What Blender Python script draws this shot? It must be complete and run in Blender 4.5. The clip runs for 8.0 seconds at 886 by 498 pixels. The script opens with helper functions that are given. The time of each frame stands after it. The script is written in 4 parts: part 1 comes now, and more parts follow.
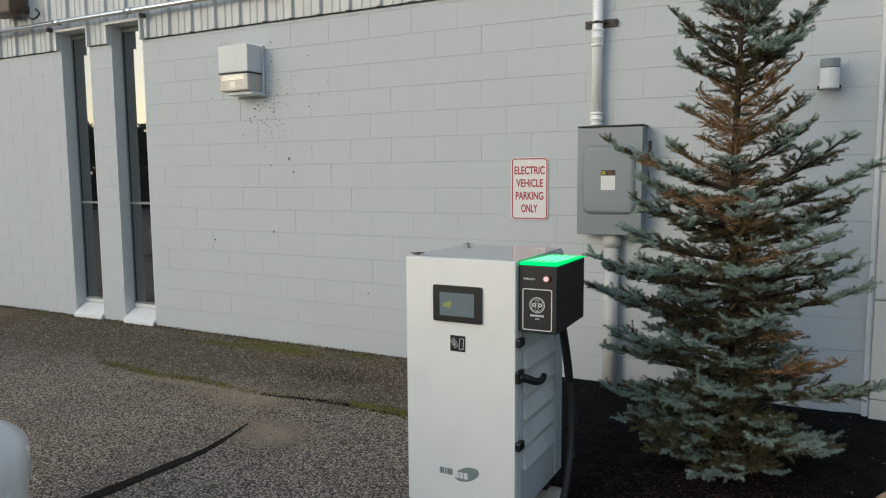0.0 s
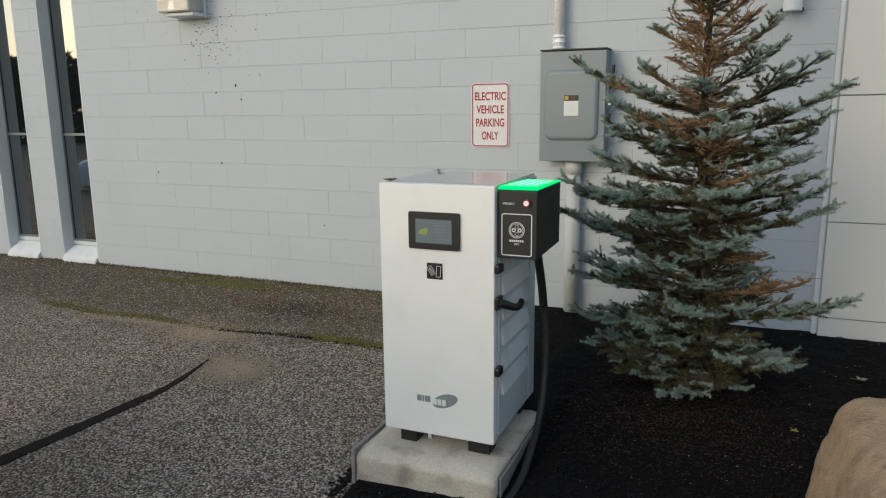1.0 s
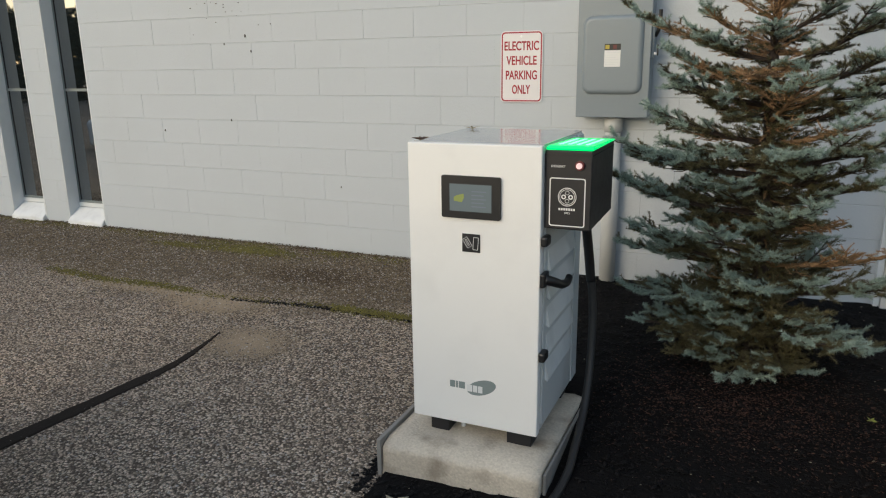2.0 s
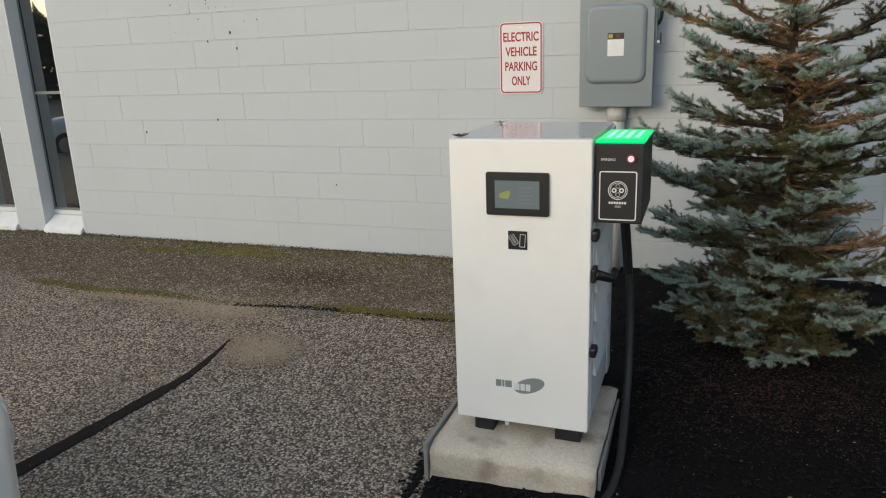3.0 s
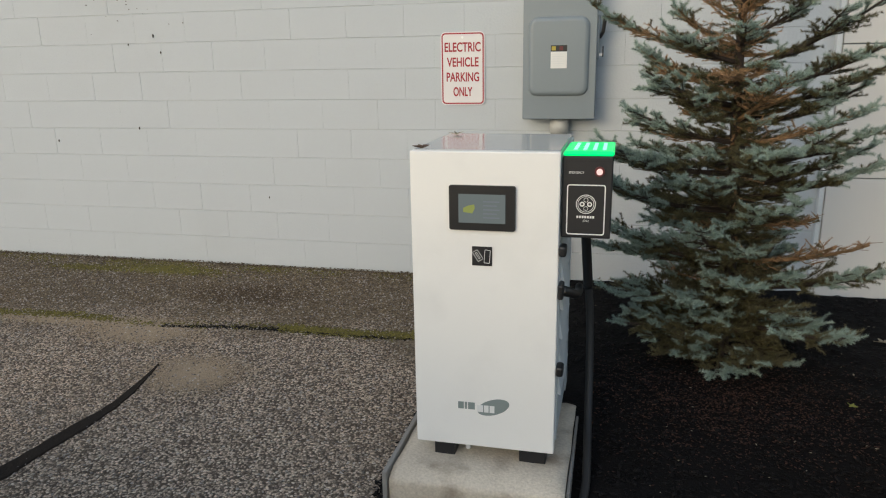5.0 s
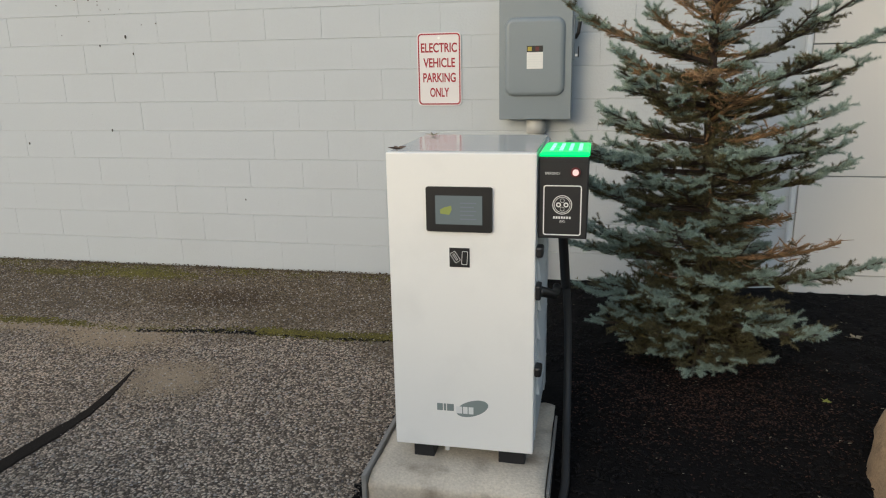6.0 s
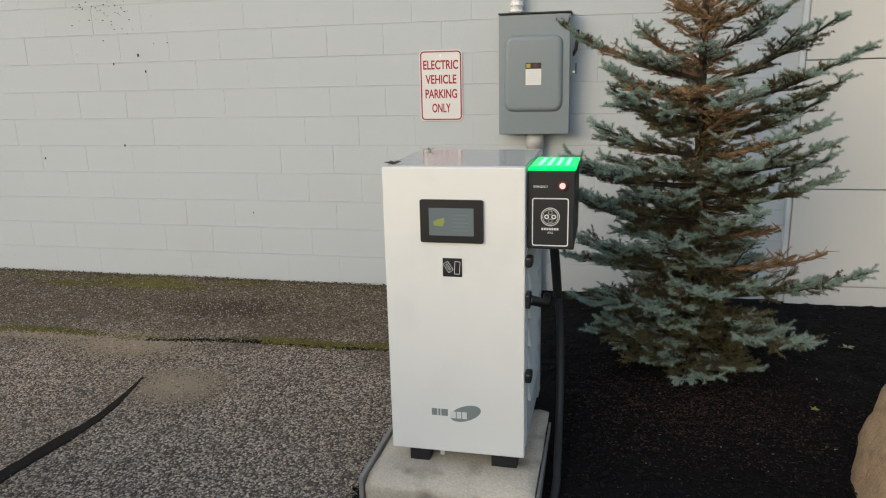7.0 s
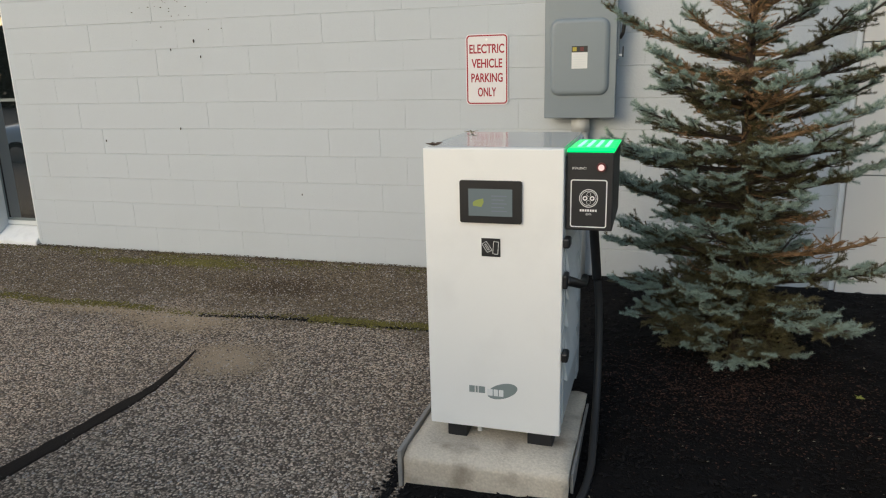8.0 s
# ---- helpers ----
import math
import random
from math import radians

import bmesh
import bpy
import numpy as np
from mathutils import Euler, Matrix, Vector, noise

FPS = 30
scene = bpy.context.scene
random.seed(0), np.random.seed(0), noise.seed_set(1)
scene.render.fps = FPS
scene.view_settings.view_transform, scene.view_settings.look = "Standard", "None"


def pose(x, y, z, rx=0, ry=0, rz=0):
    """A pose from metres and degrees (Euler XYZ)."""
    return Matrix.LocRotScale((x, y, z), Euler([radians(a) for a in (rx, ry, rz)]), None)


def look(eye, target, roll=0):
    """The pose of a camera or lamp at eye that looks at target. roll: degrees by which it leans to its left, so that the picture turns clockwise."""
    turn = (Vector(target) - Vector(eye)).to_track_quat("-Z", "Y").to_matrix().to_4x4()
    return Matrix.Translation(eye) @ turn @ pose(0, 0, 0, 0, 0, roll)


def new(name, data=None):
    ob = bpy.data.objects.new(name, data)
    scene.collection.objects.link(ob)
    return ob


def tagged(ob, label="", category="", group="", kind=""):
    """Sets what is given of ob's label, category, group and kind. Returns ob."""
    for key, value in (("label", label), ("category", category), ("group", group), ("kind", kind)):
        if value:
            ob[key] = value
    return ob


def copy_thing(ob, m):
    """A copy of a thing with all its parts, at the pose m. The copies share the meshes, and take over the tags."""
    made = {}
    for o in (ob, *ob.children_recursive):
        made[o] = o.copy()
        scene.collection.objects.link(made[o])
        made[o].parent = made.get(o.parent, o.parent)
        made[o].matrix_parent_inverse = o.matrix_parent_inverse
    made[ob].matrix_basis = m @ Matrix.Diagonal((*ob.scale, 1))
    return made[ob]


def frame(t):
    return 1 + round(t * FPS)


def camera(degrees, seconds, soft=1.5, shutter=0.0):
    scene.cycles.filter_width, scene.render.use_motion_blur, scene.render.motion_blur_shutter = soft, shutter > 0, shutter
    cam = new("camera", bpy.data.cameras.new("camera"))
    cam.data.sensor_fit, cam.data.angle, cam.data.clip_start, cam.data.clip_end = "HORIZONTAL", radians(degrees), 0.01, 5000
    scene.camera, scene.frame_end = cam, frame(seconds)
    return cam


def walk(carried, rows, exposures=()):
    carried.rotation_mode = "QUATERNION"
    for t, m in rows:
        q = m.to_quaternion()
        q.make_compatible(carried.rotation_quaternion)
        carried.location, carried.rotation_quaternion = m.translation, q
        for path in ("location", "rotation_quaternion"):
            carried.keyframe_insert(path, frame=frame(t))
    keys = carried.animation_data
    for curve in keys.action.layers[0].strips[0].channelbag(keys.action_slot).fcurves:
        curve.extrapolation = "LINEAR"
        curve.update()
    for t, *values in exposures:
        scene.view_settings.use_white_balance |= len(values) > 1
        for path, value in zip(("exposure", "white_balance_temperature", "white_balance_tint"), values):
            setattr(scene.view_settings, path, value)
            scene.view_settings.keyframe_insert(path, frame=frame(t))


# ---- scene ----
cam = camera(63.6, 8.0, soft=1.15)
PATH = [
    (0, (2.076, -5.048, 1.7), (1.151, -3.287, 1.495), -0.4),
    (0.5, (2.002, -5.056, 1.683), (1.134, -3.274, 1.42), -0.4),
    (1, (1.904, -5.042, 1.657), (1.14, -3.235, 1.268), -0.6),
    (1.5, (1.815, -4.925, 1.642), (1.049, -3.142, 1.16), -0.3),
    (2, (1.677, -4.741, 1.627), (0.889, -2.973, 1.124), -0.8),
    (2.2, (1.612, -4.704, 1.625), (0.814, -2.945, 1.107), -0.7),
    (3.3, (1.316, -4.833, 1.657), (0.692, -3.009, 1.126), -2.1),
    (3.5, (1.315, -4.82, 1.648), (0.71, -2.986, 1.127), -1.6),
    (4, (1.292, -4.81, 1.639), (0.727, -2.96, 1.132), -1.9),
    (5.5, (1.138, -4.703, 1.641), (0.714, -2.815, 1.134), -0.7),
    (6, (1.174, -4.72, 1.644), (0.768, -2.828, 1.137), -1.1),
    (6.5, (1.223, -4.761, 1.645), (0.801, -2.867, 1.162), -1.6),
    (7, (1.26, -4.81, 1.659), (0.822, -2.917, 1.189), -1.3),
    (7.5, (1.306, -4.868, 1.651), (0.825, -2.986, 1.173), -1.0),
    (8, (1.309, -4.856, 1.646), (0.74, -3.006, 1.143), -1.5),
]
walk(cam, [(t, look(eye, target, roll)) for t, eye, target, roll in PATH], [(0.0, 0.10, 5950, 5), (0.5, 0.14, 5980, 5), (1.0, 0.20, 6080, 6), (1.5, 0.33, 6250, 7), (8.0, 0.34, 6280, 7)])

# ---- world and light ----
world = bpy.data.worlds.new("sky_world")
scene.world = world
world.use_nodes = True
wn = world.node_tree.nodes
sky = wn.new("ShaderNodeTexSky")
sky.sky_type = "NISHITA"
sky.sun_disc = False
sky.sun_elevation = radians(17)
sky.sun_rotation = radians(208)
sky.air_density, sky.dust_density, sky.ozone_density = 1.0, 2.0, 1.0
wn["Background"].inputs["Strength"].default_value = 0.15
world.node_tree.links.new(sky.outputs[0], wn["Background"].inputs["Color"])

sun = new("sun", bpy.data.lights.new("sun", "SUN"))
sun.data.energy, sun.data.angle, sun.data.color = 0.55, radians(120), (0.97, 0.98, 1.0)
sun.matrix_world = look((-7, -20, 17), (0, 0, 0))


# ---- materials ----
def mat(name, color, rough=0.6, metal=0.0, vary=0.12, scale=6.0, fine=80.0, bump=0.0, bump_scale=60.0,
        dark=None, stain=0.0, stain_scale=2.0, emit=None, emit_power=0.0, spec=0.5, by_object=0.0, by_island=0.0):
    """Procedural surface: base colour with two scales of variation, optional stains and fine relief."""
    m = bpy.data.materials.new(name)
    m.use_nodes = True
    n, l = m.node_tree.nodes, m.node_tree.links
    b = n["Principled BSDF"]
    b.inputs["Roughness"].default_value, b.inputs["Metallic"].default_value = rough, metal
    b.inputs["Specular IOR Level"].default_value = spec
    geo = n.new("ShaderNodeNewGeometry")
    where = geo.outputs["Position"]

    def noise_at(s, detail=4.0):
        t = n.new("ShaderNodeTexNoise")
        t.inputs["Scale"].default_value, t.inputs["Detail"].default_value = s, detail
        l.new(where, t.inputs["Vector"])
        return t.outputs["Fac"]

    def maths(op, a, b_):
        k = n.new("ShaderNodeMath")
        k.operation = op
        for i, v in enumerate((a, b_)):
            if isinstance(v, (int, float)):
                k.inputs[i].default_value = v
            else:
                l.new(v, k.inputs[i])
        return k.outputs[0]

    def mix(fac, a, b_):
        k = n.new("ShaderNodeMix")
        k.data_type = "RGBA"
        for i, v in ((0, fac), (6, a), (7, b_)):
            if isinstance(v, (int, float)):
                k.inputs[i].default_value = v
            elif isinstance(v, tuple):
                k.inputs[i].default_value = (*v, 1)
            else:
                l.new(v, k.inputs[i])
        return k.outputs[2]

    def ramp(fac, lo, hi):
        k = n.new("ShaderNodeMapRange")
        k.inputs["From Min"].default_value, k.inputs["From Max"].default_value = lo, hi
        l.new(fac, k.inputs["Value"])
        return k.outputs[0]

    low = dark or tuple(c * 0.6 for c in color)
    amount = maths("ADD", maths("MULTIPLY", noise_at(scale), vary), maths("MULTIPLY", noise_at(fine, 2), vary))
    amount = maths("SUBTRACT", amount, vary * 0.5)
    if by_object:
        oi = n.new("ShaderNodeObjectInfo")
        amount = maths("ADD", amount, maths("MULTIPLY", oi.outputs["Random"], by_object))
    if by_island:
        amount = maths("ADD", amount, maths("MULTIPLY", geo.outputs["Random Per Island"], by_island))
    c = mix(amount, color, low)
    if stain:
        s = maths("MULTIPLY", ramp(noise_at(stain_scale, 6), 0.52, 0.72), stain)
        c = mix(s, c, low)
    l.new(c, b.inputs["Base Color"])
    l.new(maths("ADD", maths("MULTIPLY", noise_at(scale * 2), 0.15), rough - 0.075), b.inputs["Roughness"])
    if bump:
        k = n.new("ShaderNodeBump")
        k.inputs["Strength"].default_value, k.inputs["Distance"].default_value = bump, 0.01
        l.new(noise_at(bump_scale, 6), k.inputs["Height"])
        l.new(k.outputs[0], b.inputs["Normal"])
    if emit:
        b.inputs["Emission Color"].default_value = (*emit, 1)
        b.inputs["Emission Strength"].default_value = emit_power
    return m


WALL_PAINT = mat("wall_paint", (0.522, 0.556, 0.580), 0.7, vary=0.10, scale=1.2, fine=40, bump=0.22, bump_scale=70, by_object=0.05, dark=(0.44, 0.46, 0.465), stain=0.18, stain_scale=1.5)
MORTAR = mat("painted_joint", (0.50, 0.525, 0.53), 0.8, vary=0.2, scale=3, bump=0.3)
CONDUIT_PAINT = mat("painted_conduit", (0.55, 0.555, 0.54), 0.6, vary=0.1, bump=0.1)
FASCIA = mat("fascia_metal", (0.56, 0.58, 0.585), 0.4, 0.0, vary=0.14, scale=2, stain=0.35, stain_scale=3)
TRIM = mat("window_trim", (0.70, 0.72, 0.715), 0.5, vary=0.1, scale=4, stain=0.15, stain_scale=5)
ALUMINIUM = mat("frame_metal", (0.22, 0.25, 0.25), 0.45, 0.3, vary=0.15)
SILL = mat("sill_paint", (0.80, 0.80, 0.78), 0.5, vary=0.08, stain=0.3, stain_scale=9)
# Rubber black for seals and seams; also paints the shadow under the fascia.
GASKET_AND_SHADE = mat("gasket", (0.02, 0.02, 0.02), 0.7, vary=0.2)
GALV = mat("galvanised", (0.92, 0.92, 0.91), 0.3, 0.1, vary=0.2, scale=10, fine=60)
RUST = mat("rusty_strut", (0.10, 0.085, 0.075), 0.7, 0.3, vary=0.5, scale=40)
PANEL_GREY = mat("panel_enamel", (0.225, 0.262, 0.285), 0.32, vary=0.10, scale=3, bump=0.03, bump_scale=200)
SIDING = mat("siding_panel", (0.70, 0.675, 0.63), 0.5, vary=0.06, scale=1.0)
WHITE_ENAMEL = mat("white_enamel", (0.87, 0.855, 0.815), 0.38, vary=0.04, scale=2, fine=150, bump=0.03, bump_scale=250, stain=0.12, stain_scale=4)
# Light grey side enamel, darkened for shade; louvres paler where slopes catch light.
SHADED_SIDE_ENAMEL = mat("shaded_side_enamel", (0.62, 0.628, 0.61), 0.4, vary=0.06, scale=3, stain=0.2, stain_scale=5)
LIT_LOUVRE_ENAMEL = mat("lit_louvre_enamel", (0.76, 0.76, 0.735), 0.4, vary=0.06, scale=4, stain=0.3, stain_scale=8)
SPECK = mat("dirt_speck", (0.045, 0.036, 0.030), 0.8, vary=0.4, by_island=0.8, dark=(0.14, 0.12, 0.10))
TOP_STEEL = mat("top_sheet", (0.55, 0.56, 0.56), 0.12, 0.35, vary=0.12, scale=8, stain=0.5, stain_scale=12)
BLACK = mat("black_plastic", (0.012, 0.012, 0.013), 0.4, vary=0.3, scale=20)
BLACK_METAL = mat("black_enamel", (0.014, 0.014, 0.016), 0.45, vary=0.3, scale=15, bump=0.05, bump_scale=300)
RUBBER = mat("rubber", (0.022, 0.022, 0.022), 0.55, vary=0.4, scale=15, bump=0.05, bump_scale=120)
WHITE_INK = mat("white_ink", (0.78, 0.78, 0.76), 0.5, vary=0.05)
GREY_INK = mat("grey_ink", (0.23, 0.27, 0.26), 0.5, vary=0.05)
RED_INK = mat("red_ink", (0.36, 0.012, 0.028), 0.5, vary=0.15, scale=20)
SIGN_WHITE = mat("sign_sheet", (0.76, 0.73, 0.73), 0.35, vary=0.05)
SCREEN = mat("screen", (0.035, 0.04, 0.04), 0.12, vary=0.2, emit=(0.55, 0.62, 0.60), emit_power=0.16)
SCREEN_YELLOW = mat("screen_yellow", (0.05, 0.05, 0.01), 0.2, emit=(0.6, 0.66, 0.2), emit_power=0.28)
SCREEN_TEXT = mat("screen_text", (0.05, 0.05, 0.06), 0.2, emit=(0.6, 0.65, 0.7), emit_power=0.16)
GREEN_GLOW = mat("green_lens", (0.02, 0.35, 0.1), 0.25, vary=0.05, emit=(0.0, 0.85, 0.16), emit_power=0.85)
GREEN_LED = mat("green_led", (0.3, 0.8, 0.5), 0.25, vary=0.05, emit=(0.30, 1.0, 0.55), emit_power=1.0)
LAMP_PINK = mat("lit_button", (0.7, 0.5, 0.48), 0.3, emit=(1.0, 0.68, 0.64), emit_power=0.4)
LAMP_RED = mat("red_collar", (0.11, 0.012, 0.014), 0.4)
CONCRETE = mat("concrete", (0.78, 0.69, 0.55), 0.9, vary=0.6, scale=4, fine=110, bump=0.5, bump_scale=80, dark=(0.24, 0.185, 0.13), stain=0.85, stain_scale=6)
BOARD = mat("weathered_board", (0.30, 0.28, 0.25), 0.9, vary=0.4, scale=20, bump=0.3)
ROCK = mat("sandstone", (0.56, 0.385, 0.225), 0.9, vary=0.8, scale=9, fine=120, bump=0.9, bump_scale=75, dark=(0.20, 0.135, 0.085), stain=0.6, stain_scale=16)
MULCH = mat("mulch", (0.0075, 0.0066, 0.0066), 0.95, vary=0.6, scale=4, fine=60, bump=1.0, bump_scale=70, dark=(0.0025, 0.0025, 0.0025), spec=0.15)
CHIP = mat("bark_chip", (0.014, 0.0125, 0.0125), 0.9, vary=0.3, by_island=0.8, dark=(0.002, 0.0018, 0.0018), spec=0.2)
CHIP_RED = mat("brown_chip", (0.115, 0.060, 0.042), 0.9, vary=0.4, by_island=1.0, dark=(0.008, 0.005, 0.0045), spec=0.2)
SOIL = mat("soil", (0.17, 0.125, 0.080), 0.95, vary=0.3, by_island=0.8, dark=(0.04, 0.029, 0.019), spec=0.2)
STONE_BITS = mat("loose_stone", (0.62, 0.56, 0.50), 0.85, vary=0.3, by_island=1.0, dark=(0.07, 0.058, 0.05))
BROWN_BITS = mat("brown_stone", (0.42, 0.325, 0.20), 0.9, vary=0.3, by_island=1.0, dark=(0.05, 0.036, 0.022))
TAR = mat("tar_seal", (0.028, 0.0225, 0.0185), 0.9, vary=0.4, scale=12, bump=0.4, bump_scale=80, spec=0.08)
SAND = mat("sand", (0.44, 0.345, 0.24), 0.95, vary=0.2, by_island=0.5, dark=(0.22, 0.165, 0.11))
MOSS = mat("moss", (0.24, 0.205, 0.032), 0.95, vary=0.6, scale=15, by_island=0.6, dark=(0.06, 0.05, 0.015))
TRUNK = mat("spruce_bark", (0.055, 0.038, 0.029), 0.9, vary=0.5, scale=18, bump=0.7, bump_scale=70)
TWIG = mat("dead_twig", (0.36, 0.215, 0.105), 0.85, vary=0.7, scale=9, dark=(0.055, 0.040, 0.026))
NEEDLE_BLUE = mat("blue_needles", (0.44, 0.55, 0.465), 0.5, vary=0.6, scale=9, by_island=0.35, dark=(0.11, 0.15, 0.12))
# Olive of the older needles, darkened further to paint the crown's deep shadows.
NEEDLE_GREEN_SHADED = mat("shaded_green_needles", (0.205, 0.175, 0.068), 0.6, vary=0.7, scale=7, by_island=0.5, dark=(0.026, 0.022, 0.012))
NEEDLE_BROWN = mat("dead_needles", (0.56, 0.34, 0.165), 0.8, vary=0.4, scale=6, by_island=0.6, dark=(0.14, 0.078, 0.042))
CAR_WHITE = mat("car_paint", (0.88, 0.88, 0.87), 0.25, vary=0.03, spec=0.5)
CAR_GLASS = mat("car_glass", (0.012, 0.014, 0.016), 0.06, vary=0.1)
CHROME = mat("chrome", (0.7, 0.7, 0.7), 0.15, 0.9, vary=0.1)
LEAF_DARK = mat("far_leaves", (0.028, 0.034, 0.018), 0.9, vary=0.5, scale=0.4, by_island=0.6)
BROWN_BOX = mat("brown_housing", (0.10, 0.06, 0.04), 0.5, vary=0.3, scale=20)
# Near black: the unlit interior's darkness is put into the colour.
ROOM_SHADE = mat("unlit_room_shade", (0.03, 0.03, 0.03), 0.8, vary=0.1)
LENS = mat("ribbed_lens", (0.60, 0.58, 0.555), 0.1, vary=0.35, scale=14, dark=(0.22, 0.21, 0.20), spec=0.8)
REFLECTOR_GLEAM = mat("reflector_gleam", (0.85, 0.82, 0.79), 0.15, 0.2, vary=0.4, scale=25)
CONDUIT_STEEL = mat("conduit_steel", (0.80, 0.80, 0.79), 0.22, 0.85, vary=0.15, scale=8)
PALE_LEAF = mat("dry_leaf", (0.30, 0.26, 0.18), 0.8, vary=0.3, scale=40)
GREEN_LEAF = mat("weed_leaf", (0.28, 0.30, 0.06), 0.7, vary=0.3, scale=40)
YELLOW_INK = mat("yellow_ink", (0.45, 0.36, 0.05), 0.5)


def glass_material():
    m = bpy.data.materials.new("tinted_glass")
    m.use_nodes = True
    b = m.node_tree.nodes["Principled BSDF"]
    b.inputs["Base Color"].default_value = (0.02, 0.025, 0.025, 1)
    b.inputs["Roughness"].default_value = 0.02
    b.inputs["IOR"].default_value = 3.4
    b.inputs["Transmission Weight"].default_value = 0.5
    return m


GLASS = glass_material()


def asphalt_material():
    m = bpy.data.materials.new("worn_asphalt")
    m.use_nodes = True
    n, l = m.node_tree.nodes, m.node_tree.links
    b = n["Principled BSDF"]
    b.inputs["Roughness"].default_value, b.inputs["Specular IOR Level"].default_value = 0.9, 0.2
    geo = n.new("ShaderNodeNewGeometry")

    def tex(kind, scale, out, **more):
        t = n.new(kind)
        t.inputs["Scale"].default_value = scale
        for k, v in more.items():
            t.inputs[k].default_value = v
        l.new(geo.outputs["Position"], t.inputs["Vector"])
        return t.outputs[out]

    def rng(v, a, c, lo=0.0, hi=1.0):
        k = n.new("ShaderNodeMapRange")
        for i, x in zip(("From Min", "From Max", "To Min", "To Max"), (a, c, lo, hi)):
            k.inputs[i].default_value = x
        l.new(v, k.inputs["Value"])
        return k.outputs[0]

    def mixc(f, a, c):
        k = n.new("ShaderNodeMix")
        k.data_type = "RGBA"
        for i, v in ((0, f), (6, a), (7, c)):
            if isinstance(v, tuple):
                k.inputs[i].default_value = (*v, 1)
            else:
                l.new(v, k.inputs[i])
        return k.outputs[2]

    def mul(a, c):
        k = n.new("ShaderNodeMath")
        k.operation = "MULTIPLY"
        for i, v in enumerate((a, c)):
            if isinstance(v, float):
                k.inputs[i].default_value = v
            else:
                l.new(v, k.inputs[i])
        return k.outputs[0]

    # exposed aggregate: one tone per stone cell, dark binder between
    v = n.new("ShaderNodeTexVoronoi")
    v.inputs["Scale"].default_value = 92
    warp = n.new("ShaderNodeVectorMath")
    warp.operation = "MULTIPLY_ADD"
    wn_ = n.new("ShaderNodeTexNoise")
    wn_.inputs["Scale"].default_value = 45
    l.new(geo.outputs["Position"], wn_.inputs["Vector"])
    l.new(wn_.outputs["Color"], warp.inputs[0])
    warp.inputs[1].default_value = (0.016, 0.016, 0.016)
    l.new(geo.outputs["Position"], warp.inputs[2])
    l.new(warp.outputs[0], v.inputs["Vector"])
    sep = n.new("ShaderNodeSeparateColor")
    l.new(v.outputs["Color"], sep.inputs[0])
    stones = mixc(rng(sep.outputs[0], 0.15, 1.0), (0.160, 0.124, 0.093), (0.86, 0.685, 0.52))
    stones = mixc(rng(sep.outputs[1], 0.84, 0.93), stones, (0.84, 0.72, 0.58))
    base = mixc(rng(v.outputs["Distance"], 0.42, 0.72), stones, (0.088, 0.067, 0.050))
    # brown grit near the building
    xyz = n.new("ShaderNodeSeparateXYZ")
    l.new(geo.outputs["Position"], xyz.inputs[0])
    wob = tex("ShaderNodeTexNoise", 1.6, "Fac", Detail=4.0)
    add = n.new("ShaderNodeMath")
    l.new(xyz.outputs["Y"], add.inputs[0])
    l.new(rng(wob, 0.3, 0.7, -0.35, 0.35), add.inputs[1])
    near = rng(add.outputs[0], -1.30, -0.90)
    base = mixc(mul(near, 0.72), base, (0.128, 0.090, 0.044))
    big = tex("ShaderNodeTexNoise", 0.9, "Fac", Detail=5.0)
    base = mixc(mul(rng(big, 0.45, 0.7), 0.35), base, (0.13, 0.108, 0.085))
    # fine silt
    silt = tex("ShaderNodeTexNoise", 3.1, "Fac", Detail=6.0)
    base = mixc(mul(rng(silt, 0.60, 0.75), 0.4), base, (0.25, 0.215, 0.17))
    speck = tex("ShaderNodeTexNoise", 260.0, "Fac", Detail=3.0)
    base = mixc(mul(rng(speck, 0.50, 0.68), 0.65), base, (0.060, 0.048, 0.037))
    light = tex("ShaderNodeTexNoise", 190.0, "Fac", Detail=3.0)
    base = mixc(mul(rng(light, 0.60, 0.74), 0.5), base, (0.46, 0.405, 0.35))
    l.new(base, b.inputs["Base Color"])
    k = n.new("ShaderNodeBump")
    k.inputs["Strength"].default_value, k.inputs["Distance"].default_value = 1.0, 0.009
    l.new(rng(v.outputs["Distance"], 0.0, 0.8, 1.0, 0.0), k.inputs["Height"])
    l.new(k.outputs[0], b.inputs["Normal"])
    return m


ASPHALT = asphalt_material()


# ---- mesh helpers ----
def mesh_of(bm, name, material, smooth=False):
    me = bpy.data.meshes.new(name)
    bm.normal_update()
    bm.to_mesh(me)
    bm.free()
    me.materials.append(material)
    if smooth:
        me.shade_smooth()
    return me


def part(name, bm, material, parent=None, label="", smooth=False):
    """One mesh object, under a thing or a part when a parent is given."""
    ob = new(name, mesh_of(bm, name, material, smooth))
    if parent is not None:
        ob.parent = parent
    return tagged(ob, label)


def thing(name, label, category, group="", kind="", at=None):
    ob = new(name)
    ob.empty_display_size = 0.1
    if at is not None:
        ob.matrix_world = at
    return tagged(ob, label, category, group, kind)


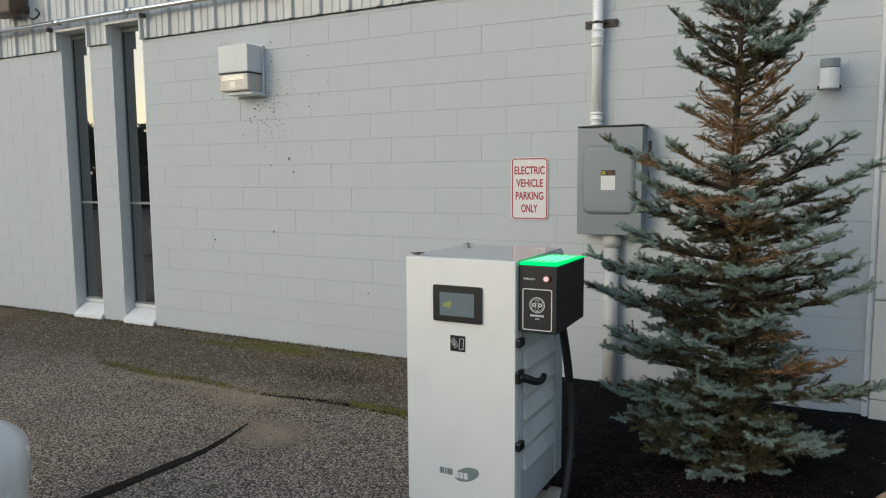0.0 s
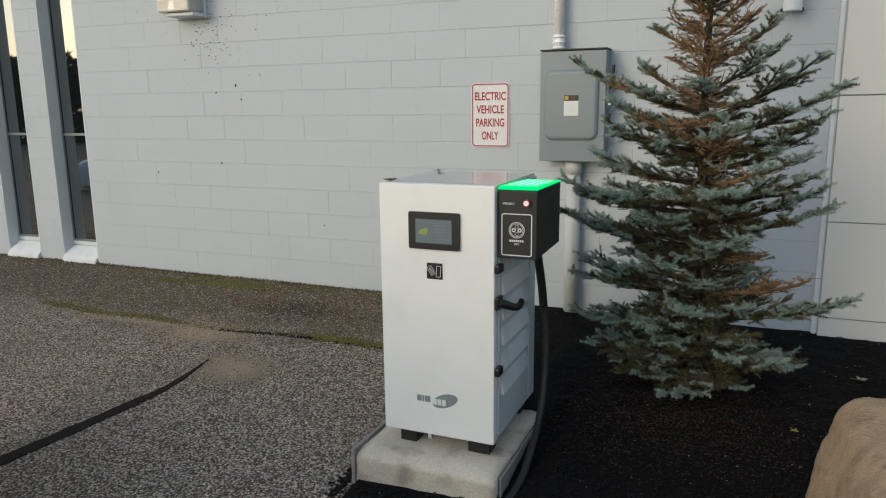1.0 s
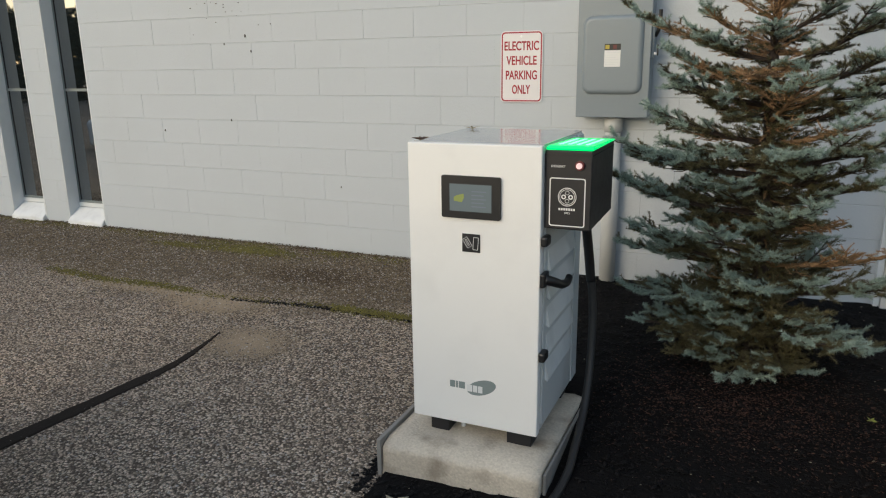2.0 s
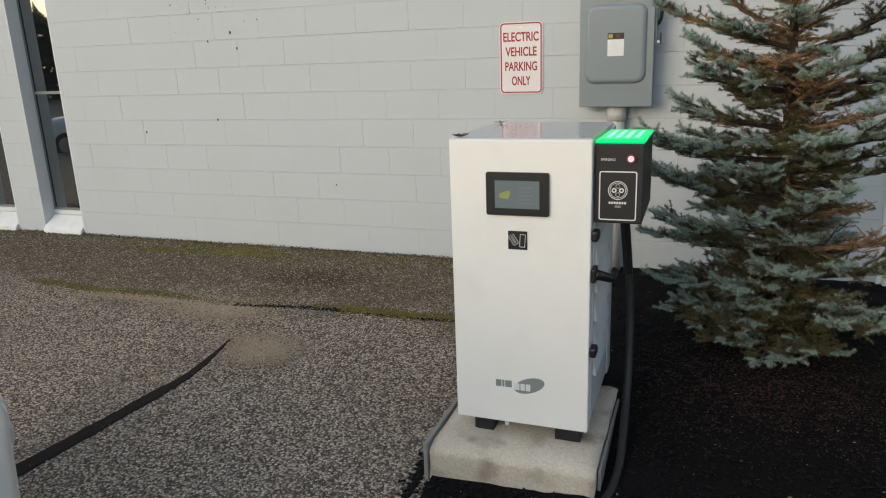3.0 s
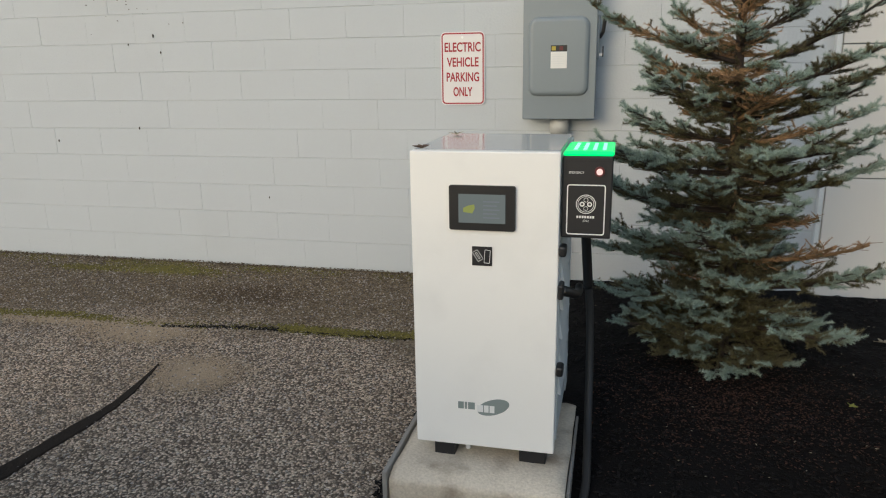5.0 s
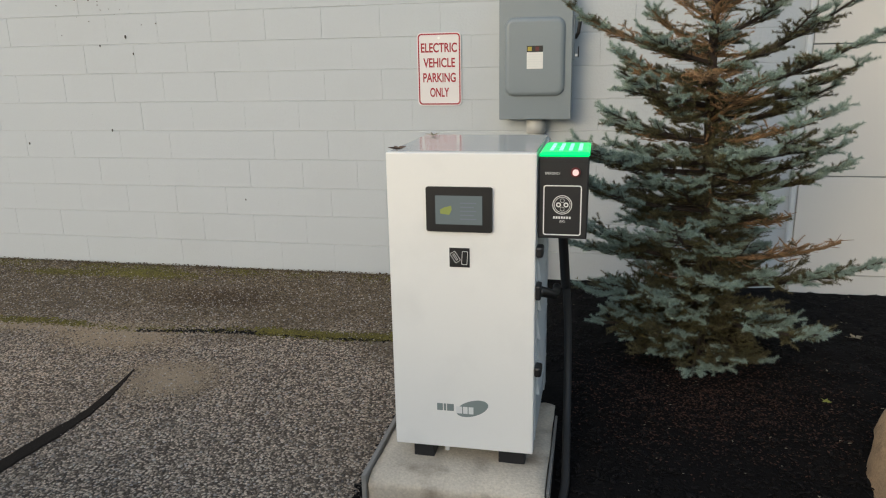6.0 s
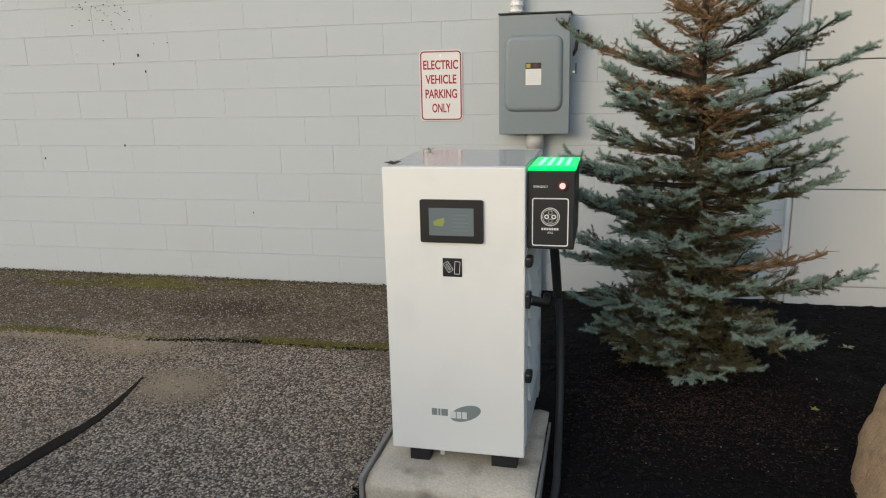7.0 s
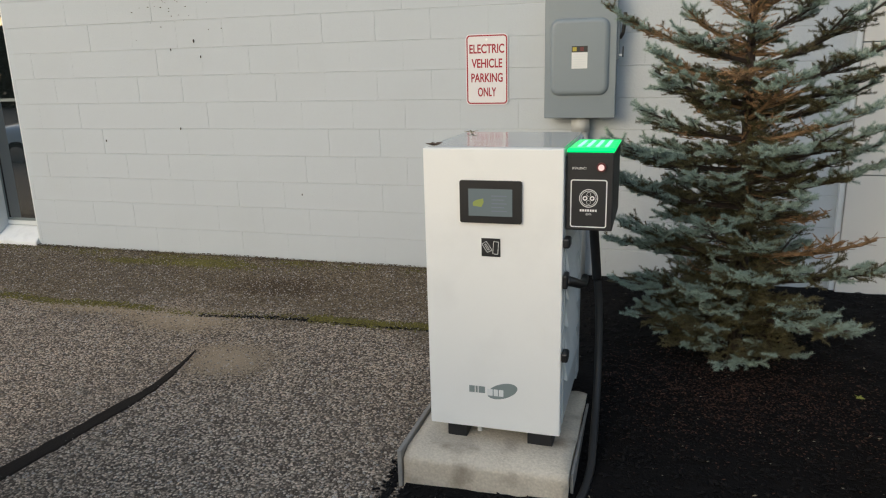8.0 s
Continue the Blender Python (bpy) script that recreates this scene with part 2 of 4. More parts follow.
def box(x0, x1, y0, y1, z0, z1, bevel=0.0, seg=2, bm=None):
    one = bmesh.new()
    bmesh.ops.create_cube(one, size=1.0)
    for v in one.verts:
        v.co = Vector(((x0 + x1) / 2 + v.co.x * (x1 - x0), (y0 + y1) / 2 + v.co.y * (y1 - y0), (z0 + z1) / 2 + v.co.z * (z1 - z0)))
    if bevel:
        bmesh.ops.bevel(one, geom=one.edges[:], offset=bevel, segments=seg, affect="EDGES", profile=0.5)
    return join(bm, one)


def join(bm, one):
    if bm is None:
        return one
    tmp = bpy.data.meshes.new("tmp")
    one.to_mesh(tmp)
    one.free()
    bm.from_mesh(tmp)
    bpy.data.meshes.remove(tmp)
    return bm


def tube(points, radius, sides=12, bm=None, cap=True):
    """A round bar along points; radius may be one value or one a point."""
    bm = bm or bmesh.new()
    pts = [Vector(p) for p in points]
    rad = [float(r) for r in radius] if isinstance(radius, (list, tuple)) else [radius] * len(pts)
    rings, side = [], None
    for i, p in enumerate(pts):
        d = (pts[min(i + 1, len(pts) - 1)] - pts[max(i - 1, 0)]).normalized()
        if side is None:
            side = d.orthogonal().normalized()
        else:
            side = (side - d * side.dot(d)).normalized()
        up = d.cross(side)
        rings.append([bm.verts.new(p + rad[i] * (math.cos(a) * side + math.sin(a) * up)) for a in [2 * math.pi * k / sides for k in range(sides)]])
    for a, b in zip(rings, rings[1:]):
        for k in range(sides):
            bm.faces.new((a[k], a[(k + 1) % sides], b[(k + 1) % sides], b[k]))
    if cap:
        bm.faces.new(rings[0][::-1])
        bm.faces.new(rings[-1])
    return bm


def smooth_line(points, steps=8):
    """Catmull-Rom through points."""
    p = [Vector(q) for q in points]
    p = [p[0] * 2 - p[1]] + p + [p[-1] * 2 - p[-2]]
    out = []
    for i in range(1, len(p) - 2):
        for k in range(steps):
            t = k / steps
            a, b, c, d = p[i - 1], p[i], p[i + 1], p[i + 2]
            out.append(0.5 * ((2 * b) + (c - a) * t + (2 * a - 5 * b + 4 * c - d) * t * t + (3 * b - a - 3 * c + d) * t ** 3))
    return out + [p[-2]]


def outline_xz(points, y0, y1, bm=None):
    """A flat plate: a closed outline in x and z, from y0 (front) to y1 (back)."""
    one = bmesh.new()
    f = [one.verts.new((x, y0, z)) for x, z in points]
    g = [one.verts.new((x, y1, z)) for x, z in points]
    one.faces.new(f)
    one.faces.new(g[::-1])
    for i in range(len(f)):
        j = (i + 1) % len(f)
        one.faces.new((f[j], f[i], g[i], g[j]))
    bmesh.ops.recalc_face_normals(one, faces=one.faces[:])
    return join(bm, one)


def rounded(x0, x1, z0, z1, r, n=6):
    pts = []
    for cx, cz, a0 in ((x1 - r, z1 - r, 0), (x0 + r, z1 - r, 90), (x0 + r, z0 + r, 180), (x1 - r, z0 + r, 270)):
        for k in range(n + 1):
            a = radians(a0 + 90 * k / n)
            pts.append((cx + r * math.cos(a), cz + r * math.sin(a)))
    return pts


def ring_plate(outer, inner, y0, y1, bm=None):
    """A flat frame between two outlines with the same number of points."""
    one = bmesh.new()
    o0, i0 = [one.verts.new((x, y0, z)) for x, z in outer], [one.verts.new((x, y0, z)) for x, z in inner]
    o1, i1 = [one.verts.new((x, y1, z)) for x, z in outer], [one.verts.new((x, y1, z)) for x, z in inner]
    for k in range(len(outer)):
        j = (k + 1) % len(outer)
        for q in ((o0[k], o0[j], i0[j], i0[k]), (o1[k], i1[k], i1[j], o1[j]), (o0[k], o1[k], o1[j], o0[j]), (i0[k], i0[j], i1[j], i1[k])):
            one.faces.new(q)
    bmesh.ops.recalc_face_normals(one, faces=one.faces[:])
    return join(bm, one)


def circle_xz(cx, cz, r, n=28, rz=None, tilt=0.0):
    rz, c, s = rz or r, math.cos(radians(tilt)), math.sin(radians(tilt))
    out = []
    for k in range(n):
        a = 2 * math.pi * k / n
        u, w = r * math.cos(a), rz * math.sin(a)
        out.append((cx + u * c - w * s, cz + u * s + w * c))
    return out


def lettering(name, text, x, z, y, height, material, parent, width=None, bold=0.0):
    """Text lying on a plane that faces -y, centred at x, z."""
    cu = bpy.data.curves.new(name, "FONT")
    cu.body, cu.align_x, cu.align_y, cu.size, cu.extrude, cu.offset = text, "CENTER", "CENTER", 1.0, 0.002, bold
    ob = bpy.data.objects.new(name, cu)
    scene.collection.objects.link(ob)
    bpy.context.view_layer.update()
    me = bpy.data.meshes.new_from_object(ob.evaluated_get(bpy.context.evaluated_depsgraph_get()))
    bpy.data.objects.remove(ob)
    bpy.data.curves.remove(cu)
    xs, zs = [v.co.x for v in me.vertices], [v.co.y for v in me.vertices]
    w, h = max(xs) - min(xs), max(zs) - min(zs)
    mx, mz = (max(xs) + min(xs)) / 2, (max(zs) + min(zs)) / 2
    sz = height / h
    sx = width / w if width else sz
    for v in me.vertices:
        v.co = Vector((x + (v.co.x - mx) * sx, y - v.co.z * 0.3, z + (v.co.y - mz) * sz))
    me.materials.clear()
    me.materials.append(material)
    o = new(name, me)
    o.parent = parent
    return o


def from_arrays(name, verts, faces, material, parent=None, sizes=None):
    me = bpy.data.meshes.new(name)
    k = faces.shape[1]
    me.vertices.add(len(verts))
    me.vertices.foreach_set("co", np.ascontiguousarray(verts, dtype=np.float32).ravel())
    me.loops.add(faces.size)
    me.loops.foreach_set("vertex_index", np.ascontiguousarray(faces, dtype=np.int32).ravel())
    me.polygons.add(len(faces))
    me.polygons.foreach_set("loop_start", np.arange(0, faces.size, k, dtype=np.int32))
    me.update(calc_edges=True)
    me.materials.append(material)
    ob = new(name, me)
    if parent is not None:
        ob.parent = parent
    return ob


# ---- ground ----
def ground_z(x, y):
    """The paving falls away from the building."""
    if y > -12:
        swell = 0.006 * noise.noise(Vector((x * 1.3, y * 1.3, 5))) if abs(x) < 9 and -6 < y < 0 else 0
        return 0.175 + 0.065 * y + swell
    return 0.175 - 0.78 - 0.2 * (1 - math.exp((y + 12) / 8))


BED_X, BED_END = 0.40, 6.2


def mulch_z(x, y):
    back = min(1.0, max(0.0, (y + 2.75) / 1.2))
    side = min(1.0, max(0.0, (x - 0.45) / 0.5))
    mound = 0.05 * math.exp(-((x - 1.75) ** 2 + (y + 1.1) ** 2) / 0.5)
    base = 0.0 + 0.185 * back + mound * 0.6
    base += 0.018 * noise.noise(Vector((x * 5, y * 5, 0))) + 0.012 * noise.noise(Vector((x * 16, y * 16, 3)))
    edge = ground_z(x, y) + 0.012
    return max(edge, edge * (1 - side) + base * side)


def build_ground():
    xs = [-400, -150, -60, -30, -20] + [-14 + 0.5 * i for i in range(12)] + [-8 + 0.1 * i for i in range(141)] + [7, 8, 10, 14, 20, 40, 90, 200, 400]
    ys = [-400, -150, -80, -50, -30, -22, -17, -14, -12, -10, -9, -8, -7] + [-6 + 0.1 * i for i in range(61)] + [0.6, 3, 12, 60, 200, 400]
    bm = bmesh.new()
    grid = []
    for y in ys:
        row = []
        for x in xs:
            row.append(bm.verts.new((x, y, ground_z(x, min(y, 0)))))
        grid.append(row)
    for a, b in zip(grid, grid[1:]):
        for i in range(len(xs) - 1):
            bm.faces.new((a[i], a[i + 1], b[i + 1], b[i]))
    ob = part("ground", bm, ASPHALT, smooth=True)
    tagged(ob, "worn grey asphalt with exposed aggregate and brown grit", "paving", kind="structure")


build_ground()


def build_mulch():
    bm = bmesh.new()
    xs = [BED_X + 0.05 * i for i in range(int((BED_END - BED_X) / 0.05) + 1)]
    ys = [-4.0 + 0.05 * i for i in range(81)]
    rows = [[bm.verts.new((x, y, mulch_z(x, y) + 0.004)) for x in xs] for y in ys]
    for a, b in zip(rows, rows[1:]):
        for i in range(len(xs) - 1):
            bm.faces.new((a[i], a[i + 1], b[i + 1], b[i]))
    ob = part("mulch_bed", bm, MULCH, smooth=True)
    tagged(ob, "planting bed of black dyed bark mulch beside the wall", "mulch", kind="structure")


build_mulch()


# ---- masonry wall ----
COURSE, BLOCK, LINE, JOINT_X = 0.2032, 0.4064, 1.4, 0.375
WIN = ((-5.20, -4.72), (-4.40, -3.92))
WALL_X0, WALL_X1 = -9.0, 2.40
FASCIA_Z = 3.065


def solid(spans, y0, y1, z0, z1):
    bm = bmesh.new()
    for a, b in spans:
        box(a, b, y0, y1, z0, z1, bm=bm)
    return bm


GAPS = ((WALL_X0, WIN[0][0]), (WIN[0][1], WIN[1][0]), (WIN[1][1], WALL_X1))
bm = solid(GAPS, 0.0035, 0.20, -0.3, 3.30)
box(WALL_X0, WALL_X1, 0.0035, 0.20, 3.302, 4.7, bm=bm)
box(WIN[0][0], WIN[0][1], 0.14, 0.20, -0.3, 0.34, bm=bm)
box(WIN[1][0], WIN[1][1], 0.14, 0.20, -0.3, 0.34, bm=bm)
wall = tagged(part("wall_north", bm, MORTAR), "pale grey painted concrete block wall of a commercial building", "wall", kind="structure")

# ---- fascia, windows, dark stand-in room behind ----
def corrugated(x0, x1, z0, z1, y=-0.012, pitch=0.30):
    """Ribbed metal sheet: flat pans with narrow trapezoid ribs."""
    pts, x = [], math.floor(x0 / pitch) * pitch
    while x < x1 + pitch:
        for dx, d in ((0, 0), (0.035, 0), (0.050, 0.028), (0.085, 0.028), (0.10, 0), (0.165, 0), (0.175, 0.008), (0.195, 0.008), (0.205, 0), (0.245, 0), (0.255, 0.008), (0.275, 0.008), (0.285, 0)):
            pts.append((x + dx, y - d))
        x += pitch
    pts = [(min(max(a, x0), x1), b) for a, b in pts]
    one = bmesh.new()
    last = None
    for a, b in pts:
        if last and a - last[2] < 1e-5:
            continue
        v = (one.verts.new((a, b, z0)), one.verts.new((a, b, z1)), a)
        if last:
            one.faces.new((last[0], v[0], v[1], last[1]))
        last = v
    r = bmesh.ops.extrude_face_region(one, geom=one.faces[:])
    for v in r["geom"]:
        if isinstance(v, bmesh.types.BMVert):
            v.co.y += 0.004
    bmesh.ops.recalc_face_normals(one, faces=one.faces[:])
    return one


fascia = thing("metal_fascia", "ribbed pale grey metal fascia sheets above the block wall", "cladding", kind="structure")
WIN_TOP = 3.24
for a, b in ((WALL_X0, WIN[0][0] - 0.04), (WIN[0][1] + 0.02, WIN[1][0] - 0.02), (WIN[1][1] + 0.03, 7.0)):
    part("sheet", corrugated(a, b, FASCIA_Z, WIN_TOP + 0.03), FASCIA, fascia)
part("sheet", corrugated(WALL_X0, 7.0, WIN_TOP + 0.032, 4.7), FASCIA, fascia)
# Near-black strip stands in for the shade below the fascia sheets.
part("edge_flashing", solid(((WALL_X0, WIN[0][0] - 0.04), (WIN[0][1] + 0.02, WIN[1][0] - 0.02), (WIN[1][1] + 0.03, WALL_X1)), -0.010, 0.004, FASCIA_Z - 0.012, FASCIA_Z - 0.001), GASKET_AND_SHADE, fascia, "dark strip painting the shadow line under the fascia")
roof = tagged(part("roof", box(WALL_X0, 7.0, -0.06, 8.0, 4.702, 4.85), FASCIA), "flat metal roof edge of the building", "roof", kind="structure")


def window(name, x0, x1):
    w = thing(name, "tall narrow window with tinted glass and a grey metal frame", "window", kind="structure")
    zb, zt = 0.36, WIN_TOP
    part("jamb", box(x0 + 0.0005, x0 + 0.012, 0.002, 0.125, 0.2, zt), TRIM, w)
    part("jamb", box(x1 - 0.012, x1 - 0.0005, 0.002, 0.125, 0.2, zt), TRIM, w)
    part("head", box(x0 - 0.03, x1 + 0.02, -0.05, 0.125, zt, zt + 0.028), TRIM, w)
    for a, b in ((x0 - 0.03, x0 - 0.001), (x1 + 0.001, x1 + 0.02)):
        part("corner_trim", box(a, b, -0.045, -0.003, FASCIA_Z - 0.01, zt - 0.001), TRIM, w)
    for xa, xb, za, zc in ((x0 + 0.013, x0 + 0.028, zb, zt), (x1 - 0.028, x1 - 0.013, zb, zt), (x0 + 0.0285, x1 - 0.0285, zt - 0.05, zt), (x0 + 0.0285, x1 - 0.0285, zb, zb + 0.022)):
        part("window_frame", box(xa, xb, 0.126, 0.17, za, zc, 0.002, 1), ALUMINIUM, w)
    for xa, xb in ((x0 + 0.0285, x0 + 0.034), (x1 - 0.034, x1 - 0.0285)):
        part("gasket", box(xa, xb, 0.130, 0.160, zb + 0.0225, zt - 0.0505), GASKET_AND_SHADE, w)
    pane = part("pane", box(x0 + 0.0345, x1 - 0.0345, 0.136, 0.144, zb + 0.0225, zt - 0.0505), GLASS, w)
    pane.visible_shadow = False
    part("sub_frame", box(x0 + 0.013, x1 - 0.013, 0.118, 0.19, 0.322, zb - 0.001), TRIM, w)
    part("mullion", box(x0 + 0.0345, x1 - 0.0345, 0.128, 0.1355, 1.42, 1.445), ALUMINIUM, w)
    # sloping sill: a folded sheet from the frame foot out to the paving
    one = bmesh.new()
    prof = [(0.126, 0.318), (0.10, 0.308), (0.0, 0.238), (-0.034, 0.206), (-0.038, 0.150), (0.126, 0.150)]
    A = [one.verts.new((x0 + 0.013, y, z)) for y, z in prof]
    B = [one.verts.new((x1 - 0.013, y, z)) for y, z in prof]
    one.faces.new(A)
    one.faces.new(B[::-1])
    for i in range(len(prof)):
        j = (i + 1) % len(prof)
        one.faces.new((A[i], B[i], B[j], A[j]))
    bmesh.ops.recalc_face_normals(one, faces=one.faces[:])
    bmesh.ops.bevel(one, geom=one.edges[:], offset=0.004, segments=2, affect="EDGES")
    part("window_sill", one, SILL, w, "white painted sloping sill")
    return w


window("window_1", *WIN[0])
window("window_2", *WIN[1])

# Closed dark box added behind the panes in place of an unlit interior.
bm = box(WALL_X0, 7.0, 6.0, 6.1, -0.3, 4.7)
box(WALL_X0, WALL_X0 + 0.1, 0.21, 5.99, -0.3, 4.7, bm=bm)
box(6.9, 7.0, 0.21, 5.99, -0.3, 4.7, bm=bm)
box(WALL_X0 + 0.11, 6.89, 0.21, 5.99, 0.15, 0.2, bm=bm)
tagged(part("room_shell", bm, ROOM_SHADE), "near-black box standing in for the unlit room behind the windows", "room", kind="structure")
tagged(part("ceiling", box(WALL_X0 + 0.11, 6.89, 0.21, 5.99, 3.4, 3.5), ROOM_SHADE), "near-black lid of the stand-in for the unlit room", "ceiling", kind="structure")


# ---- panelled wall to the east ----
def cladding():
    w = thing("wall_east", "smooth warm grey metal wall panels with dark reveals", "wall", kind="structure")
    part("backing", box(2.402, 7.0, -0.02, 0.20, -0.2, 3.6), PANEL_GREY, w)
    part("edge_strip", box(2.366, 2.392, -0.050, 0.0, 0.20, 3.05, 0.003), TRIM, w)
    part("edge_gap", box(2.3925, 2.4015, -0.030, 0.0, 0.20, 3.05), TRIM, w)
    for z0, z1 in ((0.316, 0.927), (0.933, 1.700), (1.706, 2.50), (2.506, 3.30)):
        for x0, x1 in ((2.403, 4.30), (4.316, 6.99)):
            part("panel", box(x0, x1, -0.05, -0.021, z0, z1, 0.003, 1), SIDING, w)
    part("base_strip", box(2.403, 6.99, -0.045, -0.021, 0.12, 0.311, 0.003, 1), SIDING, w)


cladding()


# ---- conduits and fittings on the wall ----
def long_conduit():
    t = thing("eave_conduit", "shiny galvanised conduit running along the metal fascia", "conduit")
    y, z = -0.12, 3.315
    part("pipe", tube([(WALL_X0 + 0.05, y, z + 0.01), (-4.0, y, z), (6.5, y, z - 0.03)], 0.027, 14), CONDUIT_STEEL, t, smooth=True)
    for x in (-5.05, -3.95, -0.8):
        part("coupling", tube([(x - 0.05, y, z), (x + 0.05, y, z)], 0.034, 14), CONDUIT_STEEL, t, smooth=True)
    for x in (-5.25, -3.82, -2.25, -0.6):
        b = box(x - 0.014, x + 0.014, y + 0.01, -0.045, z - 0.070, z - 0.028, 0.003)
        part("bracket", b, RUST, t, "small dark bracket")


long_conduit()


def riser():
    t = thing("conduit_riser", "galvanised vertical conduit entering the top of the panel", "conduit")
    x, y = 0.676, -0.062
    part("pipe", tube([(x, y, 2.05), (x, y, 3.28)], 0.037, 18), GALV, t, smooth=True)
    for z0, z1 in ((2.035, 2.13), (2.575, 2.70)):
        c = part("coupling", tube([(x, y, z0), (x, y, z1)], 0.041, 18), GALV, t, smooth=True)
        for z in (z0 + 0.012, (z0 + z1) / 2, z1 - 0.012):
            part("ring", tube([(x, y, z - 0.006), (x, y, z + 0.006)], 0.046, 18), GALV, c, smooth=True)
    s = part("strut", box(0.575, 0.80, -0.022, -0.001, 2.715, 2.765, 0.003), RUST, t, "dark rusty strut channel")
    for k in range(4):
        xx = 0.595 + 0.062 * k
        part("slot", box(xx, xx + 0.03, -0.0245, -0.0222, 2.733, 2.748), GASKET_AND_SHADE, s)
    part("strap", tube([(x - 0.046, y + 0.03, 2.74), (x - 0.042, y - 0.01, 2.74), (x, y - 0.044, 2.74), (x + 0.042, y - 0.01, 2.74), (x + 0.046, y + 0.03, 2.74)], 0.009, 8), RUST, t)


riser()


def lower_conduit():
    t = thing("painted_conduit", "wall-coloured conduit from the panel down to the bed", "conduit")
    part("pipe", tube([(0.80, -0.058, 0.10), (0.80, -0.058, 1.19)], 0.052, 18), CONDUIT_PAINT, t, smooth=True)
    part("collar", tube([(0.80, -0.058, 1.19), (0.80, -0.058, 1.283)], 0.060, 18), CONDUIT_PAINT, t, smooth=True)


lower_conduit()


def disconnect():
    t = thing("electrical_panel", "grey enamelled electrical disconnect box with a raised door", "electrical box")
    x0, x1, z0, z1 = 0.578, 1.018, 1.287, 2.022
    body = part("body", box(x0, x1, -0.145, -0.002, z0, z1, 0.006), PANEL_GREY, t)
    part("cover", box(x0 - 0.003, x1 + 0.003, -0.160, -0.1455, z0 - 0.004, z1 - 0.004, 0.004), PANEL_GREY, t)
    part("rain_lip", box(x0 - 0.005, x1 + 0.006, -0.166, -0.002, z1 + 0.001, z1 + 0.010, 0.002), BLACK_METAL, t, "dark upper edge")
    # embossed door field
    one, rings = bmesh.new(), []
    for inset, y in ((0.0, -0.1605), (0.003, -0.168), (0.009, -0.175), (0.018, -0.180), (0.028, -0.182)):
        rings.append([one.verts.new((x, y, z)) for x, z in rounded(0.610 + inset, 0.978 - inset, 1.426 + inset, 1.896 - inset, 0.058 - inset)])
    for a, b in zip(rings, rings[1:]):
        for k in range(len(a)):
            one.faces.new((a[k], a[(k + 1) % len(a)], b[(k + 1) % len(a)], b[k]))
    one.faces.new(rings[-1])
    one.faces.new(rings[0][::-1])
    bmesh.ops.recalc_face_normals(one, faces=one.faces[:])
    door = part("door", one, PANEL_GREY, t, smooth=False)
    lab = part("label", box(0.748, 0.846, -0.1842, -0.1822, 1.592, 1.690), WHITE_INK, door, "white printed label")
    for k in range(6):
        part("text_bar", box(0.754, 0.840 - 0.012 * (k % 3), -0.1852, -0.1844, 1.675 - 0.014 * k, 1.677 - 0.014 * k), TRIM, lab)
    head = part("label_head", box(0.748, 0.846, -0.1842, -0.1822, 1.692, 1.728), BLACK, door, "black header with coloured squares")
    part("yellow_square", box(0.753, 0.778, -0.1854, -0.1844, 1.698, 1.722), YELLOW_INK, head)
    part("red_square", box(0.800, 0.822, -0.1854, -0.1844, 1.698, 1.722), LAMP_RED, head)
    # switch lever on the side
    part("lever_plate", box(x1 + 0.001, x1 + 0.016, -0.135, -0.05, 1.64, 1.90, 0.003), PANEL_GREY, t)
    part("lever", tube([(x1 + 0.017, -0.10, 1.77), (x1 + 0.035, -0.12, 1.80), (x1 + 0.045, -0.13, 1.87), (x1 + 0.045, -0.13, 1.92)], 0.011, 8), BLACK, t, "black switch lever")
    part("hasp", box(x1 + 0.017, x1 + 0.034, -0.135, -0.11, 1.66, 1.675, 0.002), GALV, t, "bright metal hasp")
    part("hasp", box(x1 + 0.035, x1 + 0.042, -0.135, -0.11, 1.655, 1.72, 0.002), BLACK, t)


disconnect()


def parking_sign():
    t = thing("parking_sign", "white parking sign with red lettering and red rounded border", "sign")
    x0, x1, z0, z1 = 0.015, 0.307, 1.364, 1.828
    part("plate", outline_xz(rounded(x0, x1, z0, z1, 0.028), -0.008, -0.005), SIGN_WHITE, t)
    part("border", ring_plate(rounded(x0 + 0.006, x1 - 0.006, z0 + 0.006, z1 - 0.006, 0.025), rounded(x0 + 0.0145, x1 - 0.0145, z0 + 0.0145, z1 - 0.0145, 0.018), -0.0088, -0.0083), RED_INK, t, "red border line")
    cx = (x0 + x1) / 2
    for k, (w, width) in enumerate((("ELECTRIC", 0.240), ("VEHICLE", 0.212), ("PARKING", 0.218), ("ONLY", 0.128))):
        lettering("lettering", w, cx, 1.733 - 0.0945 * k, -0.0088, 0.060, RED_INK, t, width, 0.022)
    for z in (z1 - 0.035,):
        part("bolt", tube([(cx, -0.013, z), (cx, -0.0085, z)], 0.008, 10), GALV, t)


parking_sign()


